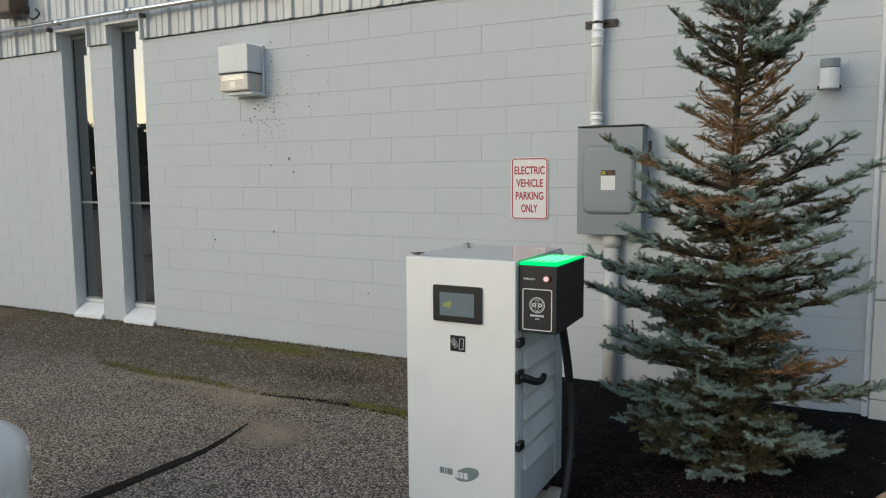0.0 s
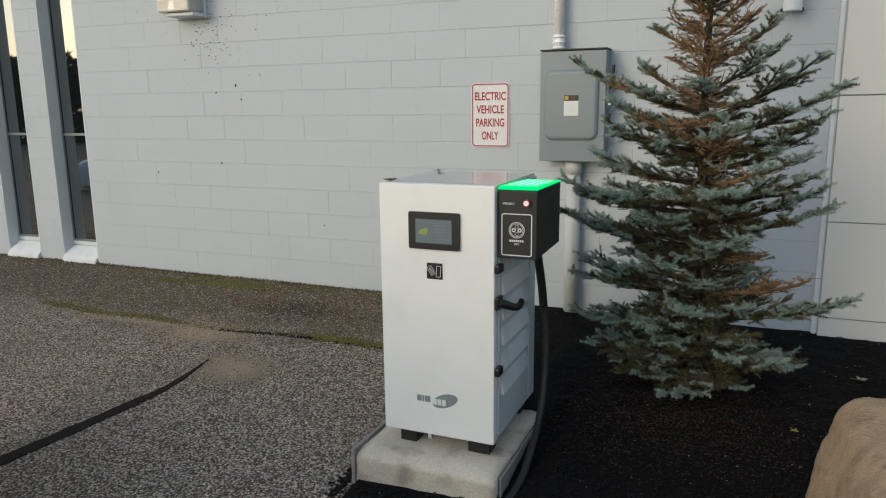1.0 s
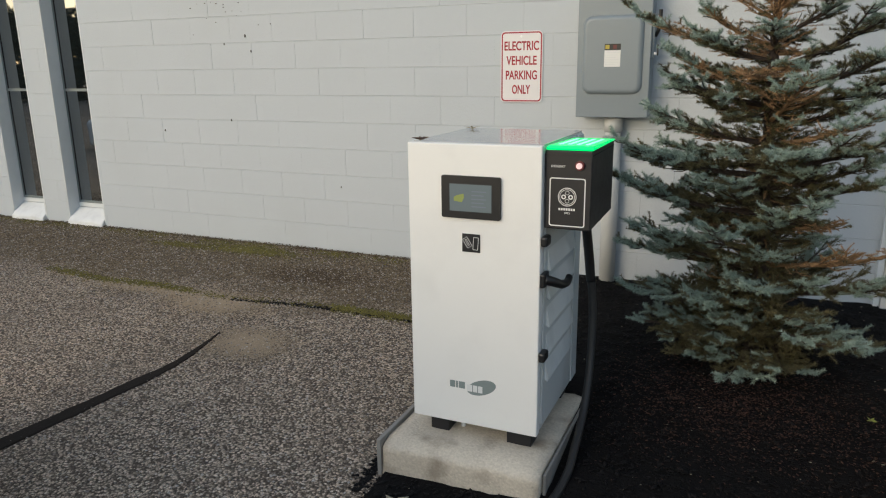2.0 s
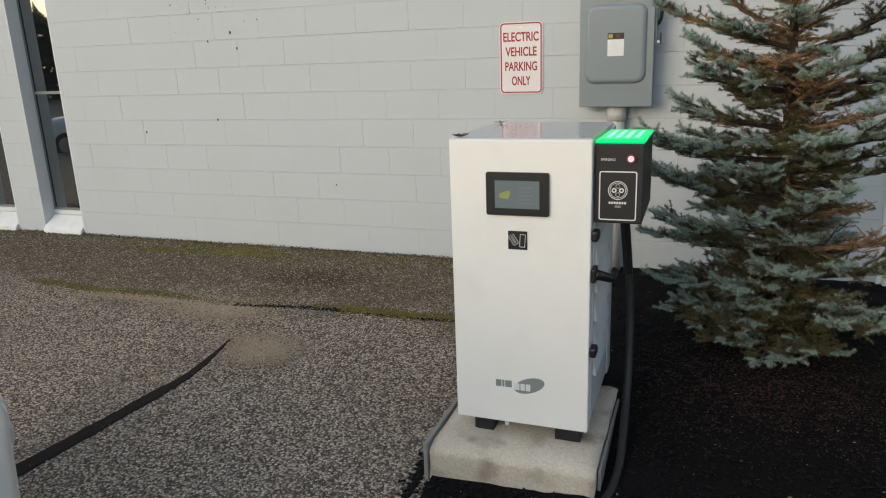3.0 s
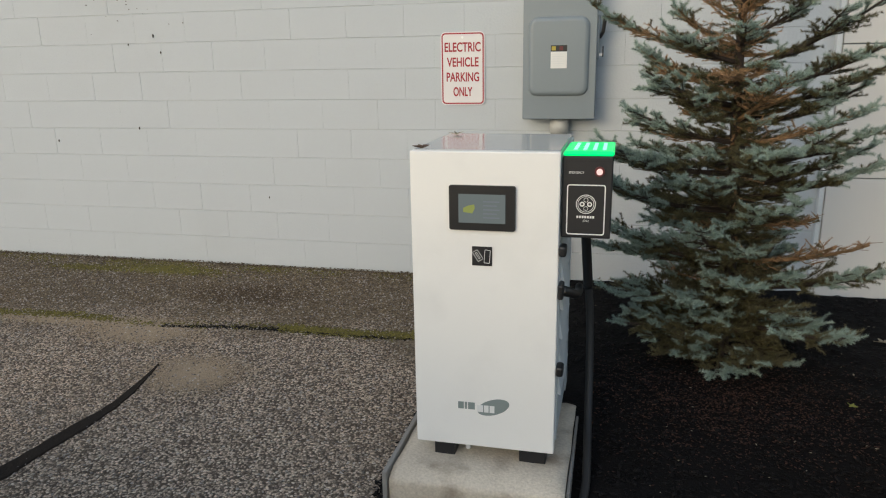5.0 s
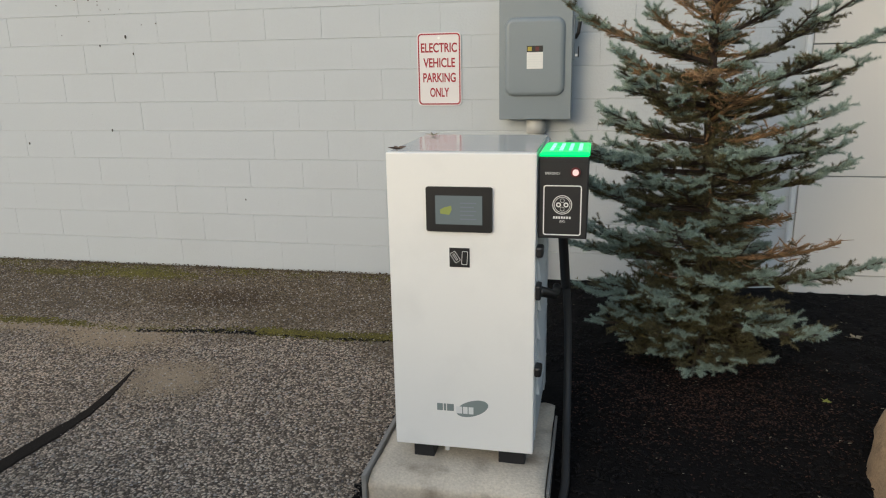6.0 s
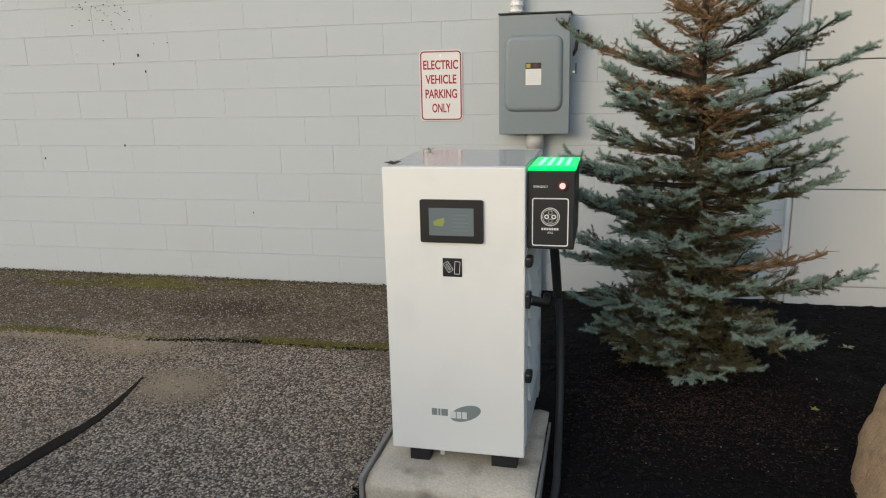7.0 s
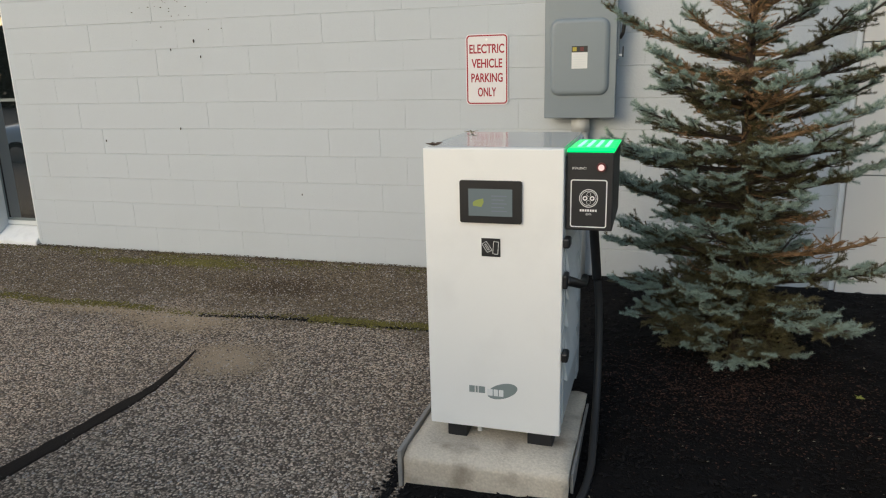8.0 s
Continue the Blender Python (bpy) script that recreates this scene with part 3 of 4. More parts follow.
def wall_pack():
    t = thing("wall_light", "pale grey wall pack light with a ribbed lens, insect-spotted", "wall light")
    x0, x1, z0 = -2.715, -2.372, 2.412
    part("back_plate", box(x0 + 0.02, x1 + 0.012, -0.03, -0.001, z0, z0 + 0.450, 0.006), TRIM, t)
    part("housing", box(x0, x1, -0.215, -0.031, z0 + 0.205, z0 + 0.443, 0.010, 3), TRIM, t)
    ln = part("lens", box(x0 + 0.006, x1 - 0.004, -0.210, -0.031, z0 + 0.042, z0 + 0.196, 0.014, 3), LENS, t, "clear ribbed lens")
    # Two pale plates on the lens face paint the gleam of its inside.
    part("reflector", box(x0 + 0.035, x1 - 0.05, -0.2125, -0.2105, z0 + 0.135, z0 + 0.178, 0.0008, 1), REFLECTOR_GLEAM, ln, "bright patch on the lens face, painting the reflector's gleam")
    part("lamp", box(-2.585, -2.525, -0.2125, -0.2105, z0 + 0.062, z0 + 0.128, 0.0008, 1), REFLECTOR_GLEAM, ln, "pale patch on the lens face, painting the lamp's gleam")
    for k in range(13):
        z = z0 + 0.052 + 0.0105 * k
        part("lens_rib", box(x0 + 0.012, x1 - 0.012, -0.2155, -0.2128, z, z + 0.004), LENS, ln)
        part("lens_rib", box(x1 - 0.0038, x1 - 0.001, -0.198, -0.045, z, z + 0.004), LENS, ln)
    part("door_frame", box(x0 - 0.002, x1 + 0.002, -0.217, -0.032, z0 + 0.1965, z0 + 0.2045, 0.002), BLACK_METAL, t, "dark seam")
    part("bottom_frame", box(x0 + 0.06, x1 + 0.004, -0.175, -0.031, z0 + 0.012, z0 + 0.041, 0.006), TRIM, t)


wall_pack()


def wall_cylinder():
    t = thing("cylinder_light", "small white cylinder wall light with grey cap", "wall light")
    x, y = 2.105, -0.085
    part("body", tube([(x, y, 2.205), (x, y, 2.325)], 0.053, 24), SILL, t, smooth=False)
    part("cap", tube([(x, y, 2.328), (x, y, 2.378)], 0.054, 24), PANEL_GREY, t, "grey cap")
    part("mount", box(x - 0.03, x + 0.03, -0.035, -0.002, 2.23, 2.35, 0.004), TRIM, t)
    for s in (-1, 1):
        part("lug", box(x + s * 0.058 - 0.006, x + s * 0.058 + 0.006, -0.05, -0.002, 2.21, 2.226), BLACK, t)


wall_cylinder()


def flood_box():
    t = thing("junction_box", "brown metal floodlight box on the fascia with a looped cable", "floodlight")
    part("body", box(-6.05, -5.63, -0.26, -0.05, 3.46, 3.72, 0.02), BROWN_BOX, t)
    part("bracket", box(-5.70, -5.62, -0.10, -0.041, 3.50, 3.56, 0.004), RUST, t)
    part("cable_loop", tube(smooth_line([(-5.63, -0.15, 3.50), (-5.56, -0.13, 3.44), (-5.47, -0.10, 3.40), (-5.43, -0.06, 3.46), (-5.50, -0.05, 3.52)]), 0.010, 8), RUBBER, t, "loose black cable")


flood_box()


# ---- charger, on its pad ----
def pad():
    t = thing("concrete_pad", "stained concrete pad with chipped edges and thin form boards", "concrete pad")
    one = box(0.392, 1.040, -2.485, -1.56, -0.15, 0.160)
    bmesh.ops.subdivide_edges(one, edges=one.edges[:], cuts=14, use_grid_fill=True)
    for v in one.verts:
        d = noise.noise_vector(v.co * 9) * 0.004 + noise.noise_vector(v.co * 30) * 0.002
        edge = sum((v.co.z > 0.155, v.co.y < -2.48, v.co.x < 0.395 or v.co.x > 1.037))
        if edge > 1:
            d += Vector((0, 0.012, -0.013)) if v.co.y < -2.48 and v.co.z > 0.155 else Vector((0, 0, -0.005))
        v.co += d
    part("slab", one, CONCRETE, t, smooth=True)
    part("form_board", box(0.368, 0.386, -2.49, -1.56, -0.1, 0.168, 0.003), BOARD, t, "weathered edge board")
    part("form_board", box(1.044, 1.056, -2.44, -1.53, -0.05, 0.138, 0.003), BOARD, t, "weathered edge board")


pad()


def charger():
    t = thing("charging_station", "white enamelled electric vehicle fast charger with a black connector holster", "charging station")
    X0, X1, YF, YB, Z0, Z1 = 0.465, 0.988, -2.338, -1.725, 0.228, 1.345
    part("body", box(X0 + 0.004, X1 - 0.004, YF + 0.044, YB, Z0 + 0.003, Z1 - 0.004, 0.004), SHADED_SIDE_ENAMEL, t)
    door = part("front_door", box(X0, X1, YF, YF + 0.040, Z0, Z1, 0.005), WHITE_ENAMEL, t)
    part("door_seal", box(X0 + 0.006, X1 - 0.006, YF + 0.0405, YF + 0.0435, Z0 + 0.006, Z1 - 0.008), GASKET_AND_SHADE, t)
    part("top_sheet", box(X0 + 0.006, X1 - 0.006, YF + 0.046, YB - 0.004, Z1 - 0.0035, Z1 + 0.0005), TOP_STEEL, t, "glossy grey top sheet")
    # display
    bz = part("display_bezel", outline_xz(rounded(0.607, 0.839, 1.071, 1.229, 0.008), YF - 0.010, YF - 0.0005), BLACK, t, "black display bezel")
    sc = part("screen", box(0.641, 0.805, YF - 0.0125, YF - 0.0105, 1.098, 1.199), SCREEN, bz, "dim grey lit screen")
    part("screen_shape", outline_xz([(0.658, 1.150), (0.658, 1.136), (0.690, 1.132), (0.699, 1.150), (0.697, 1.164), (0.672, 1.158)], YF - 0.0135, YF - 0.0128), SCREEN_YELLOW, sc, "yellow picture")
    for k in range(5):
        part("text_bar", box(0.728, 0.785 - 0.009 * (k % 2), YF - 0.0135, YF - 0.0128, 1.172 - 0.014 * k, 1.176 - 0.014 * k), SCREEN_TEXT, sc)
    # card reader mark
    cd = part("card_reader", box(0.686, 0.758, YF - 0.003, YF - 0.0005, 0.942, 1.012, 0.0008), BLACK, t, "black card reader mark with white outlines")

    def turned(x0, x1, z0, z1, deg, w, r=0.003):
        c, s, cx, cz = math.cos(radians(deg)), math.sin(radians(deg)), (x0 + x1) / 2, (z0 + z1) / 2
        f = lambda pts: [(cx + (x - cx) * c - (z - cz) * s, cz + (x - cx) * s + (z - cz) * c) for x, z in pts]
        return ring_plate(f(rounded(x0, x1, z0, z1, r)), f(rounded(x0 + w, x1 - w, z0 + w, z1 - w, r * 0.6)), YF - 0.0042, YF - 0.0034)
    part("card_outline", turned(0.696, 0.718, 0.959, 0.999, 33, 0.0016), WHITE_INK, cd)
    part("phone_outline", turned(0.730, 0.751, 0.952, 1.001, -4, 0.0018), WHITE_INK, cd)
    part("card_stripe", turned(0.7035, 0.7105, 0.966, 0.992, 33, 0.0016, 0.001), WHITE_INK, cd)
    # maker's mark: ellipse and plain bars
    mk = part("ellipse_mark", outline_xz(circle_xz(0.762, 0.396, 0.063, 40, 0.030, 20), YF - 0.0016, YF - 0.0004), GREY_INK, t, "grey ellipse mark")
    for x, w in ((0.629, 0.022), (0.655, 0.008), (0.667, 0.026)):
        part("mark_bar", box(x, x + w, YF - 0.0016, YF - 0.0004, 0.381, 0.409), GREY_INK, t, "grey bar")
    for x, w in ((0.702, 0.022), (0.728, 0.017), (0.749, 0.018)):
        part("mark_bar", box(x, x + w, YF - 0.0026, YF - 0.0018, 0.374, 0.402), WHITE_INK, mk, "white bar")
    # side door with louvres; shade and light on them are in the enamel colours
    XS = X1 - 0.004
    fr = part("side_frame", box(XS + 0.0005, XS + 0.008, -2.285, -2.265, 0.26, 1.33), SHADED_SIDE_ENAMEL, t)
    part("side_frame", box(XS + 0.0005, XS + 0.010, -1.83, -1.735, 0.245, 1.335, 0.003), SHADED_SIDE_ENAMEL, t)
    sd = part("side_door", box(XS + 0.0005, XS + 0.006, -2.262, -1.833, 0.26, 1.33, 0.002), SHADED_SIDE_ENAMEL, t)
    for k in range(5):
        z = 0.420 + 0.112 * k
        one = bmesh.new()
        prof = [(0.0, 0.010), (0.011, 0.004), (0.0125, 0.010), (0.0, 0.086)]
        A = [one.verts.new((XS + 0.0062 + a, -2.245, z + b)) for a, b in prof]
        B = [one.verts.new((XS + 0.0062 + a, -1.860, z + b)) for a, b in prof]
        one.faces.new(A)
        one.faces.new(B[::-1])
        for i in range(4):
            one.faces.new((A[i], B[i], B[(i + 1) % 4], A[(i + 1) % 4]))
        bmesh.ops.recalc_face_normals(one, faces=one.faces[:])
        part("louvre", one, LIT_LOUVRE_ENAMEL, sd)
    for z in (1.005, 0.56):
        part("latch", box(X1 + 0.0005, X1 + 0.026, -2.345, -2.285, z - 0.019, z + 0.019, 0.008), BLACK, t, "black latch")
    hd = part("door_handle", tube(smooth_line([(X1 + 0.012, -2.325, 0.862), (X1 + 0.035, -2.30, 0.850), (X1 + 0.058, -2.25, 0.828), (X1 + 0.066, -2.20, 0.822), (X1 + 0.066, -2.165, 0.834)]), [0.020 - 0.0002 * k for k in range(33)], 10), BLACK, t, "black lever handle", smooth=True)
    part("handle_base", box(X1 + 0.0006, X1 + 0.02, -2.345, -2.28, 0.832, 0.885, 0.006), BLACK, hd)
    # feet
    for x0, x1 in ((0.525, 0.605), (0.855, 0.955)):
        for y0 in (-2.30, -1.84):
            part("foot", box(x0, x1, y0, y0 + 0.09, 0.150, Z0 + 0.002, 0.003), BLACK_METAL, t, "black steel foot")
    part("cable_duct", tube([(0.645, -2.24, 0.15), (0.645, -2.24, 0.232)], 0.010, 8), GALV, t)
    # connector holster
    hx0, hx1, hy0, hy1, hz0, hz1 = 0.992, 1.157, -2.312, -1.935, 1.050, 1.330
    one = box(hx0, hx1, hy0, hy1, hz0, hz1, 0.004)
    for v in one.verts:
        if v.co.z < 1.1 and v.co.y > -2.0:
            v.co.z += 0.01
    ho = part("holster", one, BLACK_METAL, t, "black steel connector holster")
    one = box(hx0 - 0.001, hx1 + 0.004, hy0 - 0.004, hy1 + 0.01, hz1 + 0.001, hz1 + 0.016)
    for v in one.verts:
        if v.co.z > hz1 + 0.01:
            if v.co.y < -2.2:
                v.co.y += 0.010
            v.co.x += 0.006 if v.co.x < 1.05 else -0.002
            if v.co.y > -2.0:
                v.co.z -= 0.010
    bmesh.ops.bevel(one, geom=one.edges[:], offset=0.004, segments=2, affect="EDGES")
    lid = part("status_light", one, GREEN_GLOW, ho, "glowing green status light cover")
    for k in range(4):
        x = 1.024 + 0.032 * k
        one = box(x, x + 0.013, hy0 + 0.05, hy1 - 0.06, hz1 + 0.0165, hz1 + 0.0175)
        for v in one.verts:
            v.co.z -= 0.010 * (v.co.y - hy0) / (hy1 - hy0) - 0.001
        part("lamp", one, GREEN_LED, lid, "bright green lamp strip")
    part("seam", box(hx0 - 0.001, hx1 + 0.001, hy0 - 0.001, hy1, hz1 - 0.018, hz1 - 0.014), GASKET_AND_SHADE, ho)
    yf = hy0 - 0.0006
    part("panel_outline", ring_plate(rounded(1.009, 1.137, 1.062, 1.235, 0.009), rounded(1.0128, 1.1332, 1.0658, 1.2312, 0.006), yf - 0.0008, yf), WHITE_INK, ho, "white rounded outline")
    cx, cz = 1.073, 1.168
    part("plug_ring", ring_plate(circle_xz(cx, cz, 0.0330), circle_xz(cx, cz, 0.0305), yf - 0.0008, yf), WHITE_INK, ho, "white plug symbol")
    part("plug_ring", ring_plate(circle_xz(cx, cz, 0.0272), circle_xz(cx, cz, 0.0255), yf - 0.0008, yf), WHITE_INK, ho)
    for dx, dz, r, w in ((-0.0125, 0, 0.0085, 0.0042), (0.0125, 0, 0.0085, 0.0042), (0, 0.0145, 0.0075, 0.0012), (0, -0.0145, 0.0075, 0.0012)):
        part("pin_ring", ring_plate(circle_xz(cx + dx, cz + dz, r, 18), circle_xz(cx + dx, cz + dz, r - w, 18), yf - 0.0008, yf), WHITE_INK, ho)
    for k in range(7):
        part("mark_bar", box(1.043 + 0.0088 * k, 1.0492 + 0.0088 * k, yf - 0.0008, yf, 1.120, 1.128), WHITE_INK, ho, "white bar")
    lettering("lettering", "(DC)", 1.074, 1.110, yf, 0.0085, WHITE_INK, ho, 0.019)
    lettering("lettering", "EMERGENCY", 1.039, 1.275, yf, 0.008, WHITE_INK, ho, 0.050)
    bt = part("button_collar", tube([(1.115, hy0 - 0.010, 1.280), (1.115, hy0 - 0.0005, 1.280)], 0.0165, 20), LAMP_RED, ho, "dark red button collar")
    part("button", tube([(1.115, hy0 - 0.016, 1.280), (1.115, hy0 - 0.0102, 1.280)], 0.0105, 18), LAMP_PINK, bt, "lit pink emergency button")
    # charging cable
    run = [(1.058, -1.957, 1.048), (1.070, -1.90, 0.85), (1.088, -1.875, 0.62), (1.096, -1.92, 0.38), (1.100, -2.03, 0.22), (1.106, -2.20, 0.135), (1.106, -2.33, 0.085), (1.075, -2.50, 0.05), (0.97, -2.72, 0.04), (0.86, -2.92, 0.03), (0.70, -3.12, 0.012)]
    cab = part("charging_cable", tube(smooth_line(run, 8), 0.0165, 12), RUBBER, t, "thick black charging cable", smooth=True)
    part("cable_sleeve", tube(smooth_line([(1.058, -1.957, 1.0495), (1.070, -1.90, 0.85), (1.077, -1.882, 0.74)]), 0.0195, 12), BLACK, cab, smooth=True)
    return t


charger()


def dry_leaf(x, y, z, size, turn, material, label):
    bm = bmesh.new()
    for k in range(4):
        a = turn + k * 1.7
        c = Vector((x + math.cos(a) * size * 0.5, y + math.sin(a) * size * 0.5, z))
        u, w = Vector((math.cos(a), math.sin(a), 0.15)), Vector((-math.sin(a), math.cos(a), 0.3 * (-1) ** k))
        pts = [c - u * size * 0.6, c - u * size * 0.1 + w * size * 0.28 + Vector((0, 0, size * 0.2)), c + u * size * 0.6 + Vector((0, 0, size * 0.15)), c - u * size * 0.1 - w * size * 0.28 + Vector((0, 0, size * 0.1))]
        low = min(p.z for p in pts)
        top = [bm.verts.new(p + Vector((0, 0, z - low + 0.002))) for p in pts]
        bot = [bm.verts.new(v.co - Vector((0, 0, 0.0015))) for v in top]
        bm.faces.new(top)
        bm.faces.new(bot[::-1])
        for i in range(4):
            bm.faces.new((top[(i + 1) % 4], top[i], bot[i], bot[(i + 1) % 4]))
    ob = part("dry_leaf", bm, material)
    return tagged(ob, label, "leaf", "scattered leaves")


dry_leaf(0.490, -2.275, 1.3455, 0.030, 0.4, BROWN_BOX, "dark curled dry leaf on the charger top")
dry_leaf(0.515, -1.80, 1.3455, 0.032, 2.0, PALE_LEAF, "pale curled dry leaf on the charger top")
dry_leaf(0.54, -2.665, mulch_z(0.54, -2.665) + 0.004, 0.055, 1.0, PALE_LEAF, "grey dry leaf lying on the mulch")
dry_leaf(2.55, -0.83, mulch_z(2.55, -0.83) + 0.004, 0.036, 0.2, PALE_LEAF, "pale dry leaf lying on the mulch")
dry_leaf(2.19, -1.62, mulch_z(2.19, -1.62) + 0.004, 0.022, 2.2, GREEN_LEAF, "small yellow-green weed sprouting in the mulch")


# ---- boulder ----
def boulder():
    one = box(2.12, 3.35, -2.95, -1.90, -0.1, 0.55)
    bmesh.ops.subdivide_edges(one, edges=one.edges[:], cuts=44, use_grid_fill=True)
    c = Vector((2.735, -2.43, 0.225))
    for v in one.verts:
        p = v.co - c
        # rounded block: push corners in
        q = Vector((p.x / 0.615, p.y / 0.53, p.z / 0.325))
        k = (abs(q.x) ** 8 + abs(q.y) ** 8 + abs(q.z) ** 8) ** (1 / 8)
        v.co = c + p / max(k, 1e-6) * max(abs(q.x), abs(q.y), abs(q.z))
        v.co.x += 0.14 * max(0.0, v.co.z / 0.55) * max(-0.4, min(1.0, -p.x / 0.3))
        v.co += noise.noise_vector(v.co * 2.2) * 0.035 + noise.noise_vector(v.co * 7) * 0.014 + noise.noise_vector(v.co * 26) * 0.006
    for v in one.verts:
        v.co.x += 0.060
    ob = part("boulder", one, ROCK, smooth=True)
    tagged(ob, "rough tan sandstone boulder set in the mulch bed", "rock")


boulder()


# ---- blue spruce ----
def spruce():
    rng = np.random.default_rng(7)
    t = thing("spruce_tree", "young blue spruce with sparse branches and patches of brown dead needles", "tree")
    FOOT, HEIGHT = np.array([1.722, -1.10, 0.17]), 2.62
    UP = np.array([0, 0, 1.0])

    def axis(z):
        """Centre of the trunk at a height of the world."""
        h = z - FOOT[2]
        return FOOT + np.array([-0.03 * h / HEIGHT + 0.012 * math.sin(3 * h), -0.02 * h / HEIGHT, h])

    zs = np.linspace(0.10, FOOT[2] + HEIGHT, 34)
    part("trunk", tube([axis(z) for z in zs], [0.036 * max(0.0, 1 - (z - 0.1) / HEIGHT) ** 0.8 + 0.004 for z in zs], 10), TRUNK, t, "reddish brown trunk", smooth=True)

    shoots = {"blue": [], "green": [], "brown": []}

    def unit(v):
        return v / (np.linalg.norm(v) + 1e-9)

    def limb(z0, tip, tone, droop=0.07, wood=None, a=None, forks=2):
        """A limb from the trunk to its tip, with forks, side twigs and plump shoots on their outer ends."""
        a, tip = axis(z0) if a is None else a, np.array(tip, dtype=float)
        length = np.linalg.norm(tip - a)
        across = unit(np.cross(tip - a, UP))
        mid = a * 0.45 + tip * 0.55 - UP * (droop * length) + across * (length * rng.uniform(-0.12, 0.12))
        own = wood is None

        def at(s):
            return (1 - s) ** 2 * a + 2 * s * (1 - s) * mid + s * s * tip

        wood = wood or bmesh.new()
        for k in range(forks if length > 0.30 else 0):
            s = rng.uniform(0.25, 0.55)
            o = at(s)
            way = unit(tip - o + across * ((-1) ** k * length * rng.uniform(0.20, 0.42)) + UP * length * rng.uniform(-0.10, 0.10))
            limb(z0, o + way * (1 - s) * length * rng.uniform(0.5, 0.85), tone, 0.06, wood, o, 0)
        tube([at(s) for s in np.linspace(0, 1, 9)], [(0.0105 if own else 0.006) * (1 - 0.78 * s) * min(1.3, 0.55 + length) + 0.0015 for s in np.linspace(0, 1, 9)], 5, bm=wood)
        n = max(5, int(length / 0.044))
        for k in range(n):
            s = 0.16 + 0.84 * (k + rng.random() * 0.7) / n
            if s > 0.985:
                continue
            p = at(s)
            d = unit(at(min(1.0, s + 0.05)) - at(s - 0.05))
            side = unit(np.cross(d, UP))
            for sg in (-1, 1):
                if rng.random() > 0.88:
                    continue
                ln = min(0.20, (0.038 + 0.26 * length * (1 - s) ** 0.9) * rng.uniform(0.6, 1.2))
                w = unit(d * rng.uniform(0.6, 0.95) + sg * side * rng.uniform(0.5, 0.9) + UP * rng.uniform(-0.22, 0.36))
                q = p + w * ln
                tube([p, (p + q) / 2 - UP * 0.008, q], [0.0032, 0.0025, 0.0014], 3, bm=wood, cap=False)
                inner = s < 0.42
                dead = tone == "dead" or (tone == "half" and s < 0.62)
                if dead:
                    # bare crooked twiglets, few needles left
                    for j in range(2 + int(ln / 0.05)):
                        f = rng.uniform(0.25, 1.0)
                        o = p + w * ln * f
                        e = o + unit(w * 0.7 + rng.choice((-1, 1)) * np.cross(w, UP) * 0.7 + UP * rng.uniform(-0.3, 0.6)) * rng.uniform(0.025, 0.06)
                        tube([o, e], [0.0019, 0.0010], 3, bm=wood, cap=False)
                        if rng.random() < 0.55:
                            shoots["brown" if rng.random() < 0.75 else "green"].append((o, e))
                    if rng.random() < 0.30:
                        shoots["brown"].append((p + w * ln * 0.4, q))
                    continue
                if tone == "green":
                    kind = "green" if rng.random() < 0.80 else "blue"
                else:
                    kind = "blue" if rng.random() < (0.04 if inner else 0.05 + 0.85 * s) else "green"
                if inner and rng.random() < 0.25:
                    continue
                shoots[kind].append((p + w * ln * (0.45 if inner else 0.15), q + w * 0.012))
                for j in range(1 + int(ln / 0.030)):
                    f = 0.30 + 0.7 * rng.random() ** 0.7
                    o = p + w * ln * f
                    w2 = unit(w * 0.8 + (-1) ** j * np.cross(w, UP) * rng.uniform(0.4, 0.9) + UP * rng.uniform(-0.25, 0.5))
                    shoots[kind].append((o, o + w2 * rng.uniform(0.030, 0.065)))
        d = unit(tip - at(0.85))
        if tone != "dead":
            shoots["green" if tone == "green" and rng.random() < 0.6 else "blue"].append((at(0.80), tip + d * 0.01))
            shoots["green"].append((at(0.25), at(0.80)))
        if own:
            part("limb", wood, TWIG if tone in ("dead", "half") else TRUNK, t)

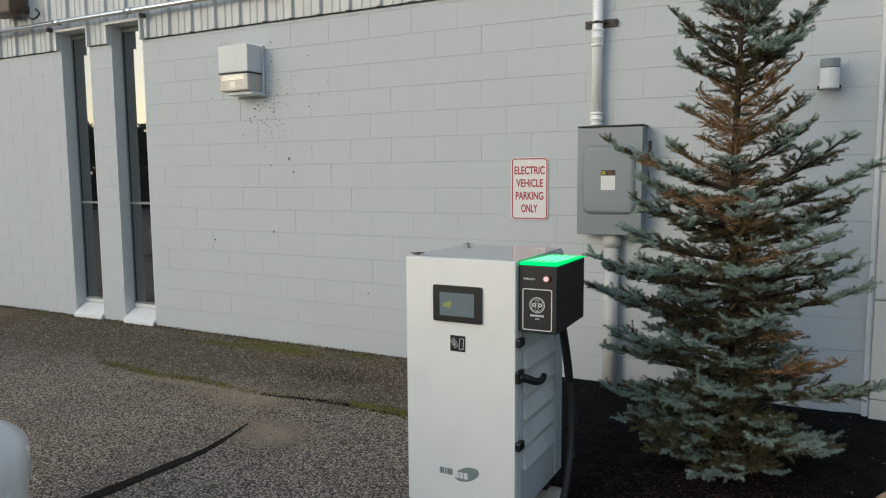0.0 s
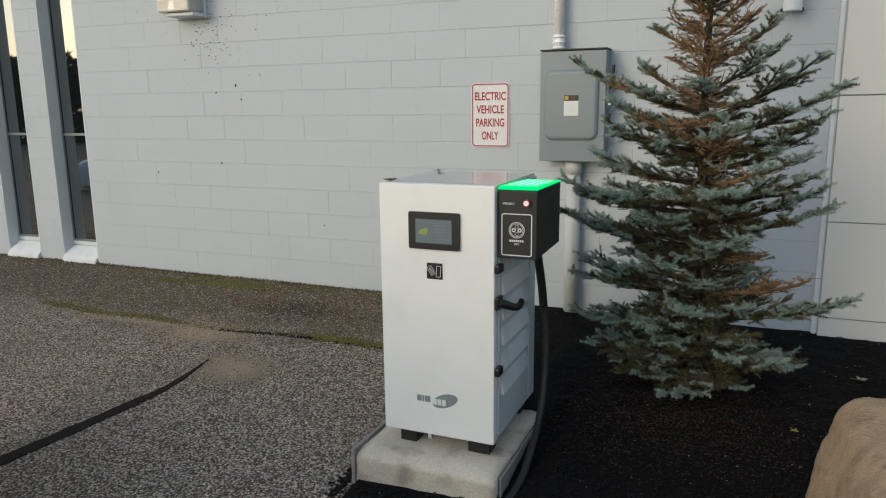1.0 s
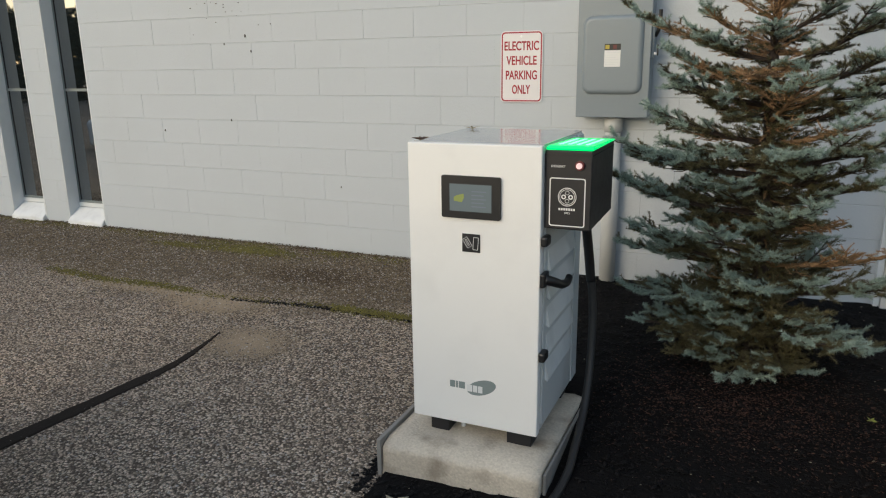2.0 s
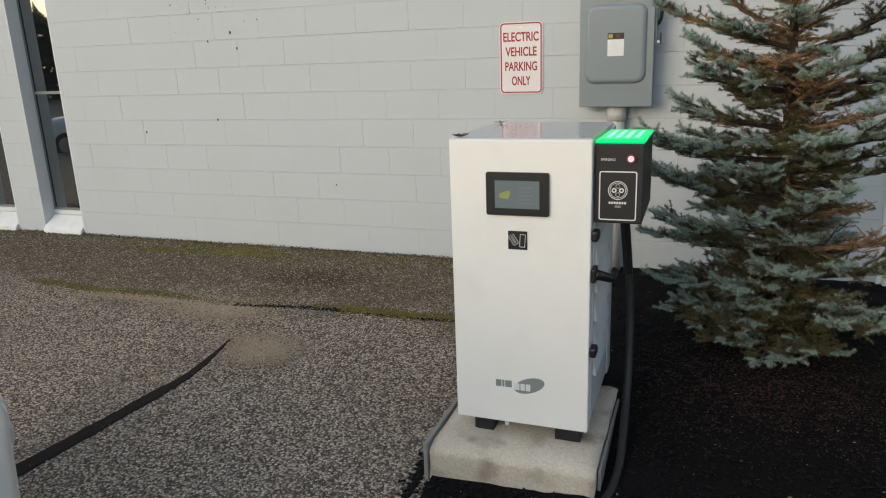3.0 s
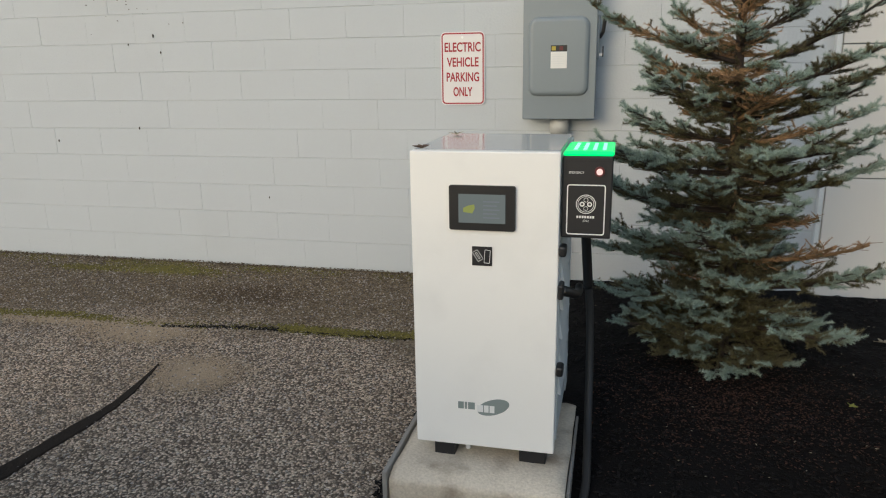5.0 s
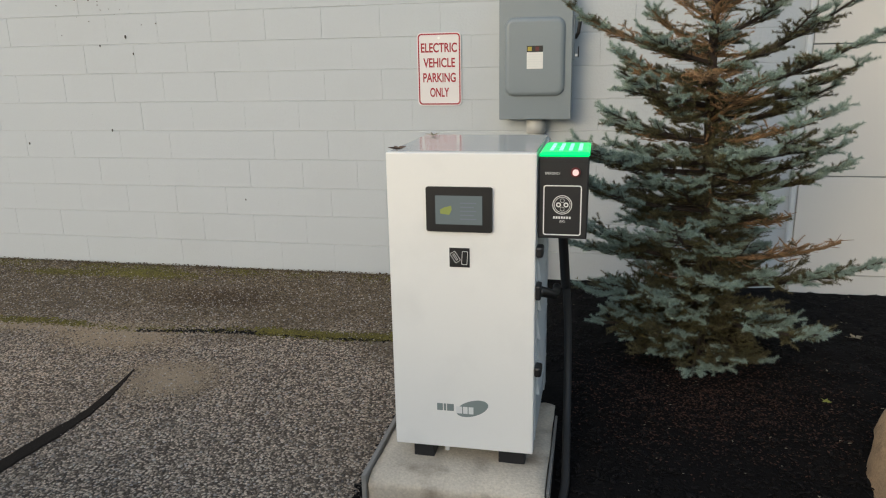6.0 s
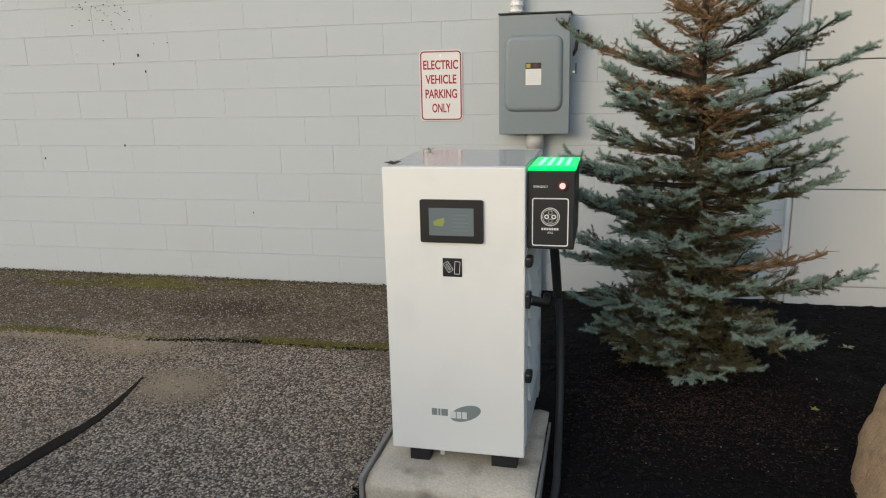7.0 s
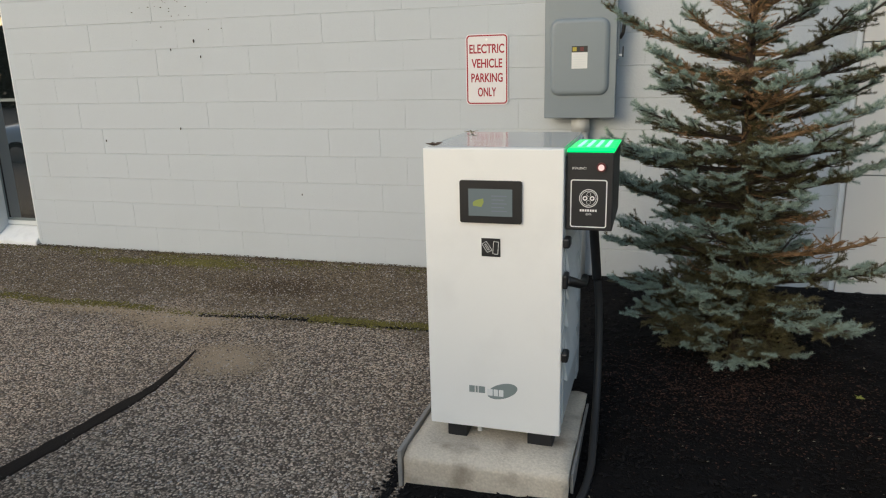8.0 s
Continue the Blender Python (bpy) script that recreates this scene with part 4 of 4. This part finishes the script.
    # limbs that stand out: height at the trunk, tip, state
    for z0, x, y, z, tone in (
            (2.24, 1.38, -1.12, 2.53, "live"), (2.12, 1.40, -1.18, 2.31, "live"), (2.22, 2.07, -1.15, 2.53, "live"), (2.14, 1.98, -1.25, 2.36, "live"),
            (2.00, 1.53, -1.20, 2.11, "dead"), (1.90, 1.44, -1.18, 2.05, "half"), (1.68, 1.40, -1.28, 1.85, "half"), (1.62, 1.025, -1.12, 1.89, "half"),
            (1.48, 1.24, -1.30, 1.69, "half"), (1.42, 1.27, -1.52, 1.59, "live"), (1.25, 1.20, -1.40, 1.43, "live"), (1.10, 1.12, -1.62, 1.30, "live"),
            (0.98, 1.09, -1.22, 1.06, "live"), (0.92, 1.08, -1.58, 1.15, "live"), (0.66, 1.07, -1.22, 0.77, "live"), (0.52, 1.13, -1.42, 0.60, "live"),
            (2.04, 1.97, -1.18, 2.24, "dead"), (1.94, 1.95, -1.20, 2.12, "dead"), (1.84, 2.00, -1.25, 2.05, "half"), (1.72, 2.02, -1.28, 1.93, "live"),
            (1.58, 2.18, -1.42, 1.86, "live"), (1.46, 2.275, -1.50, 1.735, "live"), (1.40, 2.21, -1.45, 1.60, "live"), (1.32, 2.17, -1.33, 1.52, "live"),
            (1.24, 2.13, -1.50, 1.43, "half"), (1.14, 2.17, -1.50, 1.34, "live"), (1.04, 2.24, -1.25, 1.25, "live"), (0.98, 2.30, -1.20, 1.17, "live"),
            (0.86, 2.03, -1.40, 0.96, "dead"), (0.68, 2.21, -1.50, 0.87, "dead"), (0.55, 2.38, -1.50, 0.79, "live"), (0.40, 2.12, -1.76, 0.55, "live"),
            (0.34, 1.62, -1.66, 0.29, "live"), (0.36, 1.40, -1.56, 0.34, "green"), (0.38, 1.84, -1.68, 0.38, "green"), (0.42, 1.22, -1.40, 0.42, "green"),
            (0.56, 1.46, -1.60, 0.62, "live"), (0.62, 1.70, -1.70, 0.72, "live"), (0.74, 1.52, -1.66, 0.95, "live"), (0.50, 1.95, -1.62, 0.58, "green")):
        limb(z0, (x, y, z), tone, 0.10, forks=1 if z > 0.7 else 2)
    # the rest of the crown in whorls, wider and narrower by height
    heights = [0.25, 0.50, 0.80, 1.10, 1.40, 1.70, 1.90, 2.06, 2.20, 2.42, 2.60]
    widths = [0.46, 0.56, 0.60, 0.57, 0.52, 0.46, 0.34, 0.20, 0.20, 0.33, 0.20]
    for i, z0 in enumerate((0.30, 0.42, 0.55, 0.72, 0.88, 1.05, 1.22, 1.38, 1.52, 1.66, 1.80, 1.92, 2.03, 2.20, 2.27, 2.34, 2.40)):
        for k in range(5):
            az = i * 0.83 + k * 2 * math.pi / 5 + rng.uniform(-0.5, 0.5)
            if (math.sin(az) > 0.3 and k % 2) or (z0 > 0.7 and z0 < 2.1 and math.cos(az) > 0.55):
                continue
            steep = rng.uniform(-0.02, 0.50) if z0 < 1.7 else rng.uniform(0.2, 0.6)
            za = z0 + rng.uniform(-0.07, 0.07)
            r = float(np.interp(za + 0.16, heights, widths)) * rng.uniform(0.55, 1.06)
            tip = axis(za) + np.array([math.cos(az) * r, math.sin(az) * r, r * steep + rng.uniform(-0.03, 0.04)])
            tip[1] = min(tip[1], -0.06)
            if tip[0] < 1.14 and tip[1] < -1.5:
                tip[0] = 1.18
            pick = rng.random()
            if z0 < 0.5:
                tone = "green" if pick < 0.6 else "live"
            elif 1.75 < z0 < 2.1:
                tone = "dead"
            elif 1.30 < z0 <= 1.75:
                tone = "half" if pick < 0.45 else ("dead" if pick < 0.62 else "live")
            else:
                tone = "live" if pick < 0.85 else "half"
            limb(za, tip, tone, rng.uniform(0.05, 0.13))
    # short bushy limbs that fill the middle of the crown
    for i in range(64):
        za = 0.30 + 1.42 * (i + rng.random()) / 64
        az = i * 2.39996 + rng.uniform(-0.4, 0.4)
        r = float(np.interp(za + 0.1, heights, widths)) * rng.uniform(0.45, 0.78) * (0.75 if math.cos(az) > 0.3 else 1.0)
        tip = axis(za) + np.array([math.cos(az) * r, math.sin(az) * r, r * rng.uniform(-0.05, 0.45)])
        tone = "green" if rng.random() < (0.75 if za < 0.6 else 0.4) else ("half" if za > 1.2 and rng.random() < 0.5 else "live")
        limb(za, tip, tone, 0.08, forks=1)
    # dense twigs close to the trunk, coloured dark as the crown's inner shade
    for i in range(950):
        z0 = rng.uniform(0.25, 2.3)
        az, r = rng.random() * 6.283, rng.uniform(0.08, 0.30) * (1.15 - 0.25 * z0)
        a = axis(z0)
        d = np.array([math.cos(az) * r, math.sin(az) * r, rng.uniform(-0.04, 0.10)])
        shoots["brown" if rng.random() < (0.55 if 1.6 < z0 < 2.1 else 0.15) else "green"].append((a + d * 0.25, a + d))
    # leading shoot and its ring
    for k in range(7):
        az = 2 * math.pi * k / 7 + 0.3
        a = axis(2.42 + 0.02 * k)
        limb(2.38 + 0.02 * k, a + np.array([math.cos(az) * 0.20, math.sin(az) * 0.20, 0.17]), "live", 0.05)
    shoots["blue"].append((axis(2.5), axis(2.78)))

    def needles(kind, material, per_metre, length, spread, label):
        """Tapering needles set all round each shoot, pointing forward."""
        V, count = [], 0
        for a, b in shoots[kind]:
            ln = np.linalg.norm(b - a)
            d = (b - a) / (ln + 1e-9)
            n = max(10, int(ln * per_metre))
            s, ang = rng.random(n), rng.random(n) * 2 * np.pi
            e1 = unit(np.cross(d, [0.3, 0.2, 1.0]))
            e2 = np.cross(d, e1)
            out = np.cos(ang)[:, None] * e1 + np.sin(ang)[:, None] * e2
            dirs = out * spread + d * rng.uniform(0.45, 0.9, n)[:, None] + UP * 0.16
            dirs /= np.linalg.norm(dirs, axis=1)[:, None]
            p = a + d * (s * ln)[:, None]
            L = length * rng.uniform(0.75, 1.1, n)[:, None] * (1.0 - 0.3 * s[:, None])
            w = np.cross(dirs, rng.normal(size=(n, 3)))
            w *= 0.00110 / np.linalg.norm(w, axis=1)[:, None]
            V.append(np.stack([p - w, p + w, p + dirs * L], 1).reshape(-1, 3))
            count += n
        ob = from_arrays("foliage", np.concatenate(V), np.arange(count * 3).reshape(-1, 3), material, t)
        return tagged(ob, label)

    needles("blue", NEEDLE_BLUE, 1800, 0.0215, 0.9, "blue-green needles")
    needles("green", NEEDLE_GREEN_SHADED, 1300, 0.020, 0.9, "olive green inner needles, darkened for crown shade")
    needles("brown", NEEDLE_BROWN, 900, 0.015, 0.75, "brown dead needles")


spruce()


# ---- paving details ----
def ribbon(points, widths, lift, name, material):
    pts = smooth_line([(x, y, 0) for x, y in points], 10)
    bm = bmesh.new()
    n = len(pts)
    rows = []
    for i, p in enumerate(pts):
        d = (pts[min(i + 1, n - 1)] - pts[max(i - 1, 0)]).normalized()
        s = Vector((-d.y, d.x, 0))
        f = i / (n - 1) * (len(widths) - 1)
        k = min(int(f), len(widths) - 2)
        w = widths[k] + (widths[k + 1] - widths[k]) * (f - k)
        w *= 1 + 0.25 * noise.noise(Vector((i * 0.6, 1.5, 0)))
        row = []
        for e, h in ((-1, -0.008), (-0.8, 0.0), (0.8, 0.0), (1, -0.008)):
            q = p + s * (w / 2 * e)
            row.append(bm.verts.new((q.x, q.y, ground_z(q.x, q.y) + lift + h)))
        rows.append(row)
    for a, b in zip(rows, rows[1:]):
        for i in range(3):
            bm.faces.new((a[i], a[i + 1], b[i + 1], b[i]))
    bmesh.ops.recalc_face_normals(bm, faces=bm.faces[:])
    return part(name, bm, material)


tagged(ribbon([(-1.205, -1.595), (-1.18, -1.78), (-1.17, -2.02), (-1.22, -2.30), (-1.28, -2.60), (-1.36, -2.95), (-1.45, -3.4)], [0.008, 0.042, 0.080, 0.095, 0.10, 0.10], 0.006, "tar_seal", TAR), "black tar-filled crack across the asphalt", "crack seal", kind="structure")


def scatter(name, n, place, size, material, label, category, flat=0.5, long=1.0, seed=1):
    """Many small rough pieces lying on a surface, as one object."""
    rng = np.random.default_rng(seed)
    oct_v = np.array([(1, 0, 0), (-1, 0, 0), (0, 1, 0), (0, -1, 0), (0, 0, 1), (0, 0, -0.6)], dtype=float)
    oct_f = np.array([(0, 2, 4), (2, 1, 4), (1, 3, 4), (3, 0, 4), (2, 0, 5), (1, 2, 5), (3, 1, 5), (0, 3, 5)])
    V, F = [], []
    for i in range(n):
        x, y, z = place(rng)
        s = size * rng.uniform(0.45, 1.3)
        a = rng.random() * 6.283
        c, sn = math.cos(a), math.sin(a)
        v = oct_v * np.array([s * long, s, s * flat]) * rng.uniform(0.7, 1.3, (6, 1))
        v = np.stack([v[:, 0] * c - v[:, 1] * sn, v[:, 0] * sn + v[:, 1] * c, v[:, 2] + v[:, 0] * rng.uniform(-0.3, 0.3)], 1)
        V.append(v + np.array([x, y, z]))
        F.append(oct_f + 6 * i)
    ob = from_arrays(name, np.concatenate(V), np.concatenate(F), material)
    return tagged(ob, label, category, kind="stuff")


def on_paving(rng):
    while True:
        x, y = rng.uniform(-5.5, 0.38), -abs(rng.normal(0, 1.7))
        if y > -4.2 and y < -0.03 and not (0.36 < x):
            return x, y, ground_z(x, y) + 0.002


def near_wall(rng):
    x, y = rng.uniform(-6.0, 0.38), -abs(rng.normal(0.0, 0.55)) - 0.02
    return x, y, ground_z(x, y) + 0.002


def on_mulch(rng):
    while True:
        x, y = rng.uniform(0.42, 4.6), rng.uniform(-3.6, -0.06)
        if not (0.36 < x < 1.07 and -2.5 < y < -1.52):
            return x, y, mulch_z(x, y) + 0.008


def under_tree(rng):
    while True:
        x, y = rng.normal(1.72, 0.34), rng.normal(-1.66, 0.22)
        if 1.08 < x < 3 and -2.6 < y < -0.2:
            return x, y, mulch_z(x, y) + 0.010


def seam_y(x):
    return -1.02 + 0.075 * min(0.0, x + 0.5) * (1 if x > -1.7 else 0) + (0 if x > -1.7 else -0.09 - 0.03 * (x + 1.7)) + 0.015 * math.sin(x * 5)


def moss_strip(rng):
    """Clumps of moss, thick in places, along the seam of the paving."""
    while True:
        x = rng.uniform(-3.4, 0.36)
        thick = 1.0 if -0.75 < x < 0.36 else (0.45 if -3.2 < x < -1.9 else 0.12)
        thick *= 0.35 + max(0.0, 0.65 + 0.9 * noise.noise(Vector((x * 3.5, 0.3, 0))))
        if rng.random() < thick:
            y = seam_y(x) + rng.normal(0, 0.026)
            return x, y, ground_z(x, y) + 0.002


def wall_foot(rng):
    x = rng.uniform(-7.0, 0.4)
    y = -0.004 - abs(rng.normal(0, 0.035))
    return x, y, ground_z(x, y) + 0.001 + max(0.0, 0.012 + y * 0.2)


def moss_patch(rng):
    k = rng.random()
    if k < 0.45:
        x, y = rng.normal(-2.05, 0.19), -0.20 + rng.normal(0, 0.045)
    elif k < 0.60:
        x, y = rng.normal(-2.75, 0.16), -0.24 + rng.normal(0, 0.035)
    else:
        while True:
            x, y = rng.uniform(-6.0, 0.36), -0.03 - abs(rng.normal(0, 0.07))
            if noise.noise(Vector((x * 2.6, 7.0, 0))) + 0.25 > rng.random():
                break
    return x, min(y, -0.03), ground_z(x, y) + 0.002


def dirt_patch(rng):
    x, y = rng.normal(-1.22, 0.19), rng.normal(-0.57, 0.085)
    return x, y, ground_z(x, y) + 0.001


def sand_drift(rng):
    while True:
        k = rng.random()
        cx, cy, sx, sy = ((-1.58, -1.21, 0.19, 0.085), (-0.96, -1.65, 0.135, 0.095), (-2.25, -1.15, 0.30, 0.035))[0 if k < 0.45 else 1 if k < 0.8 else 2]
        x, y = rng.normal(cx, sx), rng.normal(cy, sy)
        if x < 0.3:
            return x, y, ground_z(x, y) + 0.001


def pad_edge(rng):
    k = rng.random()
    if k < 0.6:
        x, y = 0.355 - abs(rng.normal(0, 0.022)), rng.uniform(-2.62, -1.6)
    else:
        x, y = rng.normal(0.40, 0.02), rng.uniform(-3.6, -2.5)
    return x, y, ground_z(x, y) + 0.003


def seam_crack(rng):
    x = rng.uniform(-1.5, 0.3)
    y = seam_y(x) - 0.03 + rng.normal(0, 0.012)
    return x, y, ground_z(x, y) + 0.001


scatter("loose_gravel", 30000, on_paving, 0.0062, STONE_BITS, "loose pale and dark stone grit on the asphalt", "gravel", 0.6, seed=3)
scatter("wall_gravel", 15000, near_wall, 0.0062, BROWN_BITS, "brown stone grit gathered along the wall foot", "gravel", 0.6, seed=4)
scatter("bark_chips", 26000, on_mulch, 0.0075, CHIP, "black shredded bark chips", "mulch", 0.35, 2.4, seed=5)
scatter("brown_chips", 7500, under_tree, 0.0036, CHIP_RED, "reddish brown chips and fallen needles under the tree", "mulch", 0.35, 1.9, seed=6)
scatter("sand_drift", 27000, sand_drift, 0.0044, SAND, "pale brown sand drifts washed over the asphalt", "sand", 0.5, seed=14)
scatter("dirt_patch", 9000, dirt_patch, 0.0045, SOIL, "smooth brown dirt washed over the paving near the wall", "soil", 0.4, 1.2, seed=19)
scatter("seam_soil", 1500, seam_crack, 0.008, CHIP, "dark soil in the paving seam", "soil", 0.4, 1.5, seed=15)
scatter("foot_soil", 2200, wall_foot, 0.0065, SOIL, "brown soil and litter lying along the wall foot", "soil", 0.5, 1.5, seed=16)
scatter("pad_soil", 1500, pad_edge, 0.008, CHIP, "dark soil crumbs along the pad and bed edge", "soil", 0.5, 1.4, seed=17)
scatter("pale_bits", 420, on_mulch, 0.0042, PALE_LEAF, "pale wood bits and dry leaf crumbs on the mulch", "litter", 0.3, 1.8, seed=18)
scatter("moss_line", 4200, moss_strip, 0.008, MOSS, "olive moss growing along the paving seam", "moss", 0.6, 1.2, seed=8)
scatter("moss_patch", 6500, moss_patch, 0.008, MOSS, "olive moss patch at the wall foot", "moss", 0.5, 1.2, seed=9)


def insects(rng):
    if rng.random() < 0.5:
        x, z = rng.normal(-2.33, 0.15), rng.normal(2.28, 0.15)
    else:
        x, z = rng.normal(-2.42, 0.38), rng.normal(2.52, 0.28)
    return x, -0.004, min(z, 3.02)


scatter("wall_specks", 150, insects, 0.0058, SPECK, "dark dirt specks spotted on the wall below the light", "specks", 0.8, 1.5, seed=11)
for x, z, s in ((-2.118, 1.857, 0.016), (-2.33, 1.80, 0.011), (-2.07, 1.74, 0.012), (-2.322, 1.199, 0.013), (-1.30, 0.70, 0.010), (-3.05, 1.10, 0.012)):
    s *= 0.72
    bm = tube([(x, -0.003, z - s), (x + s * 0.3, -0.006, z), (x + s * 0.1, -0.003, z + s)], [s * 0.3, s * 0.6, s * 0.3], 6)
    tagged(part("wall_speck", bm, SPECK), "small dark dirt spot stuck on the block wall", "dirt spot", "dirt spots")


# ---- parked cars ----
def car():
    t = thing("parked_car", "white hatchback parked nose-in toward the wall", "car")
    # body: sections along the car, from nose (y = 0) to tail (y = -4.3)
    stations = [(0.0, 0.52, 0.36, 0.74), (-0.05, 0.66, 0.25, 0.84), (-0.18, 0.79, 0.20, 0.91), (-0.50, 0.87, 0.18, 0.97), (-1.15, 0.885, 0.18, 1.03), (-3.7, 0.885, 0.20, 1.02), (-4.15, 0.84, 0.25, 1.0), (-4.3, 0.70, 0.35, 0.9)]
    bm = bmesh.new()
    rings = []
    for y, hw, z0, z1 in stations:
        ring = []
        for k in range(48):
            a = 2 * math.pi * k / 48
            c, s = math.cos(a), math.sin(a)
            e = 0.45
            ring.append(bm.verts.new((hw * abs(c) ** e * (1 if c > 0 else -1), y - 0.10 * (abs(c) ** 3 if y > -0.4 else 0), (z0 + z1) / 2 + (z1 - z0) / 2 * abs(s) ** e * (1 if s > 0 else -1))))
        rings.append(ring)
    for a, b in zip(rings, rings[1:]):
        for k in range(48):
            bm.faces.new((a[k], b[k], b[(k + 1) % 48], a[(k + 1) % 48]))
    bm.faces.new(rings[0])
    bm.faces.new(rings[-1][::-1])
    bmesh.ops.recalc_face_normals(bm, faces=bm.faces[:])
    part("body", bm, CAR_WHITE, t, smooth=True)
    one = box(-0.76, 0.76, -3.95, -1.05, 0.95, 1.50)
    for v in one.verts:
        if v.co.z > 1.2:
            v.co.x *= 0.78
            v.co.y = -1.85 if v.co.y > -2 else -3.55
    bmesh.ops.bevel(one, geom=one.edges[:], offset=0.06, segments=3, affect="EDGES")
    part("cabin", one, CAR_GLASS, t, "dark car windows", smooth=True)
    part("roof", box(-0.56, 0.56, -3.50, -1.90, 1.485, 1.52, 0.014), CAR_WHITE, t)
    for s in (-1, 1):
        for y in (-0.85, -3.45):
            w = part("wheel", tube([(s * 0.70, y, 0.31), (s * 0.885, y, 0.31)], 0.31, 24), RUBBER, t)
            part("rim", tube([(s * 0.886, y, 0.31), (s * 0.895, y, 0.31)], 0.20, 20), CHROME, w)
        part("headlight", box(s * 0.52 - 0.14, s * 0.52 + 0.14, -0.32, -0.12, 0.66, 0.76, 0.03), LENS, t)
    return t


c1 = car()
CAR_AT = (-1.26, -3.32)
c1.matrix_world = pose(CAR_AT[0], CAR_AT[1], ground_z(0, -5.0), -3.0, 0, 0)
c2 = copy_thing(c1, pose(-14.0, -8.4, ground_z(0, -10.4), -2.0, 0, 70))
tagged(c2, "white hatchback parked across the lot", "car")


# ---- far trees across the lot ----
def tree_line():
    rng = np.random.default_rng(21)
    n = 30000
    along = rng.uniform(-1, 1, n)
    ang = radians(228) + along * radians(75)
    dist = 62 + rng.uniform(-4, 4, n)
    tops = np.array([5.6 + 1.6 * noise.noise(Vector((a * 34, 0, 0))) + 1.0 * noise.noise(Vector((a * 130, 2, 0))) for a in ang])
    z = -0.9 + (tops + 0.9) * rng.random(n) ** 0.8
    p = np.stack([np.cos(ang) * dist, np.sin(ang) * dist, z], 1)
    u, w = rng.normal(size=(n, 3)), rng.normal(size=(n, 3))
    V = np.stack([p - u * 0.35, p + u * 0.35, p + w * 0.5], 1).reshape(-1, 3)
    ob = from_arrays("tree_line", V, np.arange(n * 3).reshape(-1, 3), LEAF_DARK)
    tagged(ob, "dark line of trees across the parking lot", "trees", kind="stuff")


tree_line()


# ---- the blocks of the wall ----
def block_mesh(width, shut, cache={}):
    """A block face; shut: its upright joints are painted over."""
    key = (round(width, 3), shut)
    if key not in cache:
        g, b, h = 0.0014, 0.0028, COURSE
        bm = bmesh.new()
        def ring(i, k, y):
            return [bm.verts.new(c) for c in ((k, y, i), (width - k, y, i), (width - k, y, h - i), (k, y, h - i))]
        e, f = (0.0, 0.0003) if shut else (0.0003, 0.0011)
        r0, r1, r2 = ring(g, e, 0.0065), ring(g, e, b * 0.6), ring(g + b, f, 0.0)
        for a, c in ((r0, r1), (r1, r2)):
            for k in range(4):
                bm.faces.new((a[k], a[(k + 1) % 4], c[(k + 1) % 4], c[k]))
        bm.faces.new(r2)
        cache[key] = mesh_of(bm, "block", WALL_PAINT)
    return cache[key]


rest = []
for row in range(-6, 9):
    z = LINE + row * COURSE
    shift = 0.0 if row % 2 else 0.5
    for col in range(-26, 6):
        x0 = JOINT_X + (col + shift) * BLOCK
        for lo, hi in GAPS:
            a, b = max(x0, lo), min(x0 + BLOCK, hi - (0.02 if hi == WALL_X1 else 0))
            if b - a < 0.02:
                continue
            if a < -5.5 or row == 8:
                rest.append((a, b, z))
                continue
            ob = new("block", block_mesh(b - a, noise.noise(Vector((a * 1.7, z * 4.1, 2.0))) > 0.02))
            ob.parent = wall
            ob.location = (a, 0.0015 * noise.noise(Vector((a * 3, z * 3, 0))), z)
bm = bmesh.new()
for a, b, z in rest:
    box(a + 0.0011, b - 0.0011, 0.0, 0.003, z + 0.0011, z + COURSE - 0.0011, bm=bm)
far = part("far_blocks", bm, WALL_PAINT, wall)
tagged(far, kind="stuff")
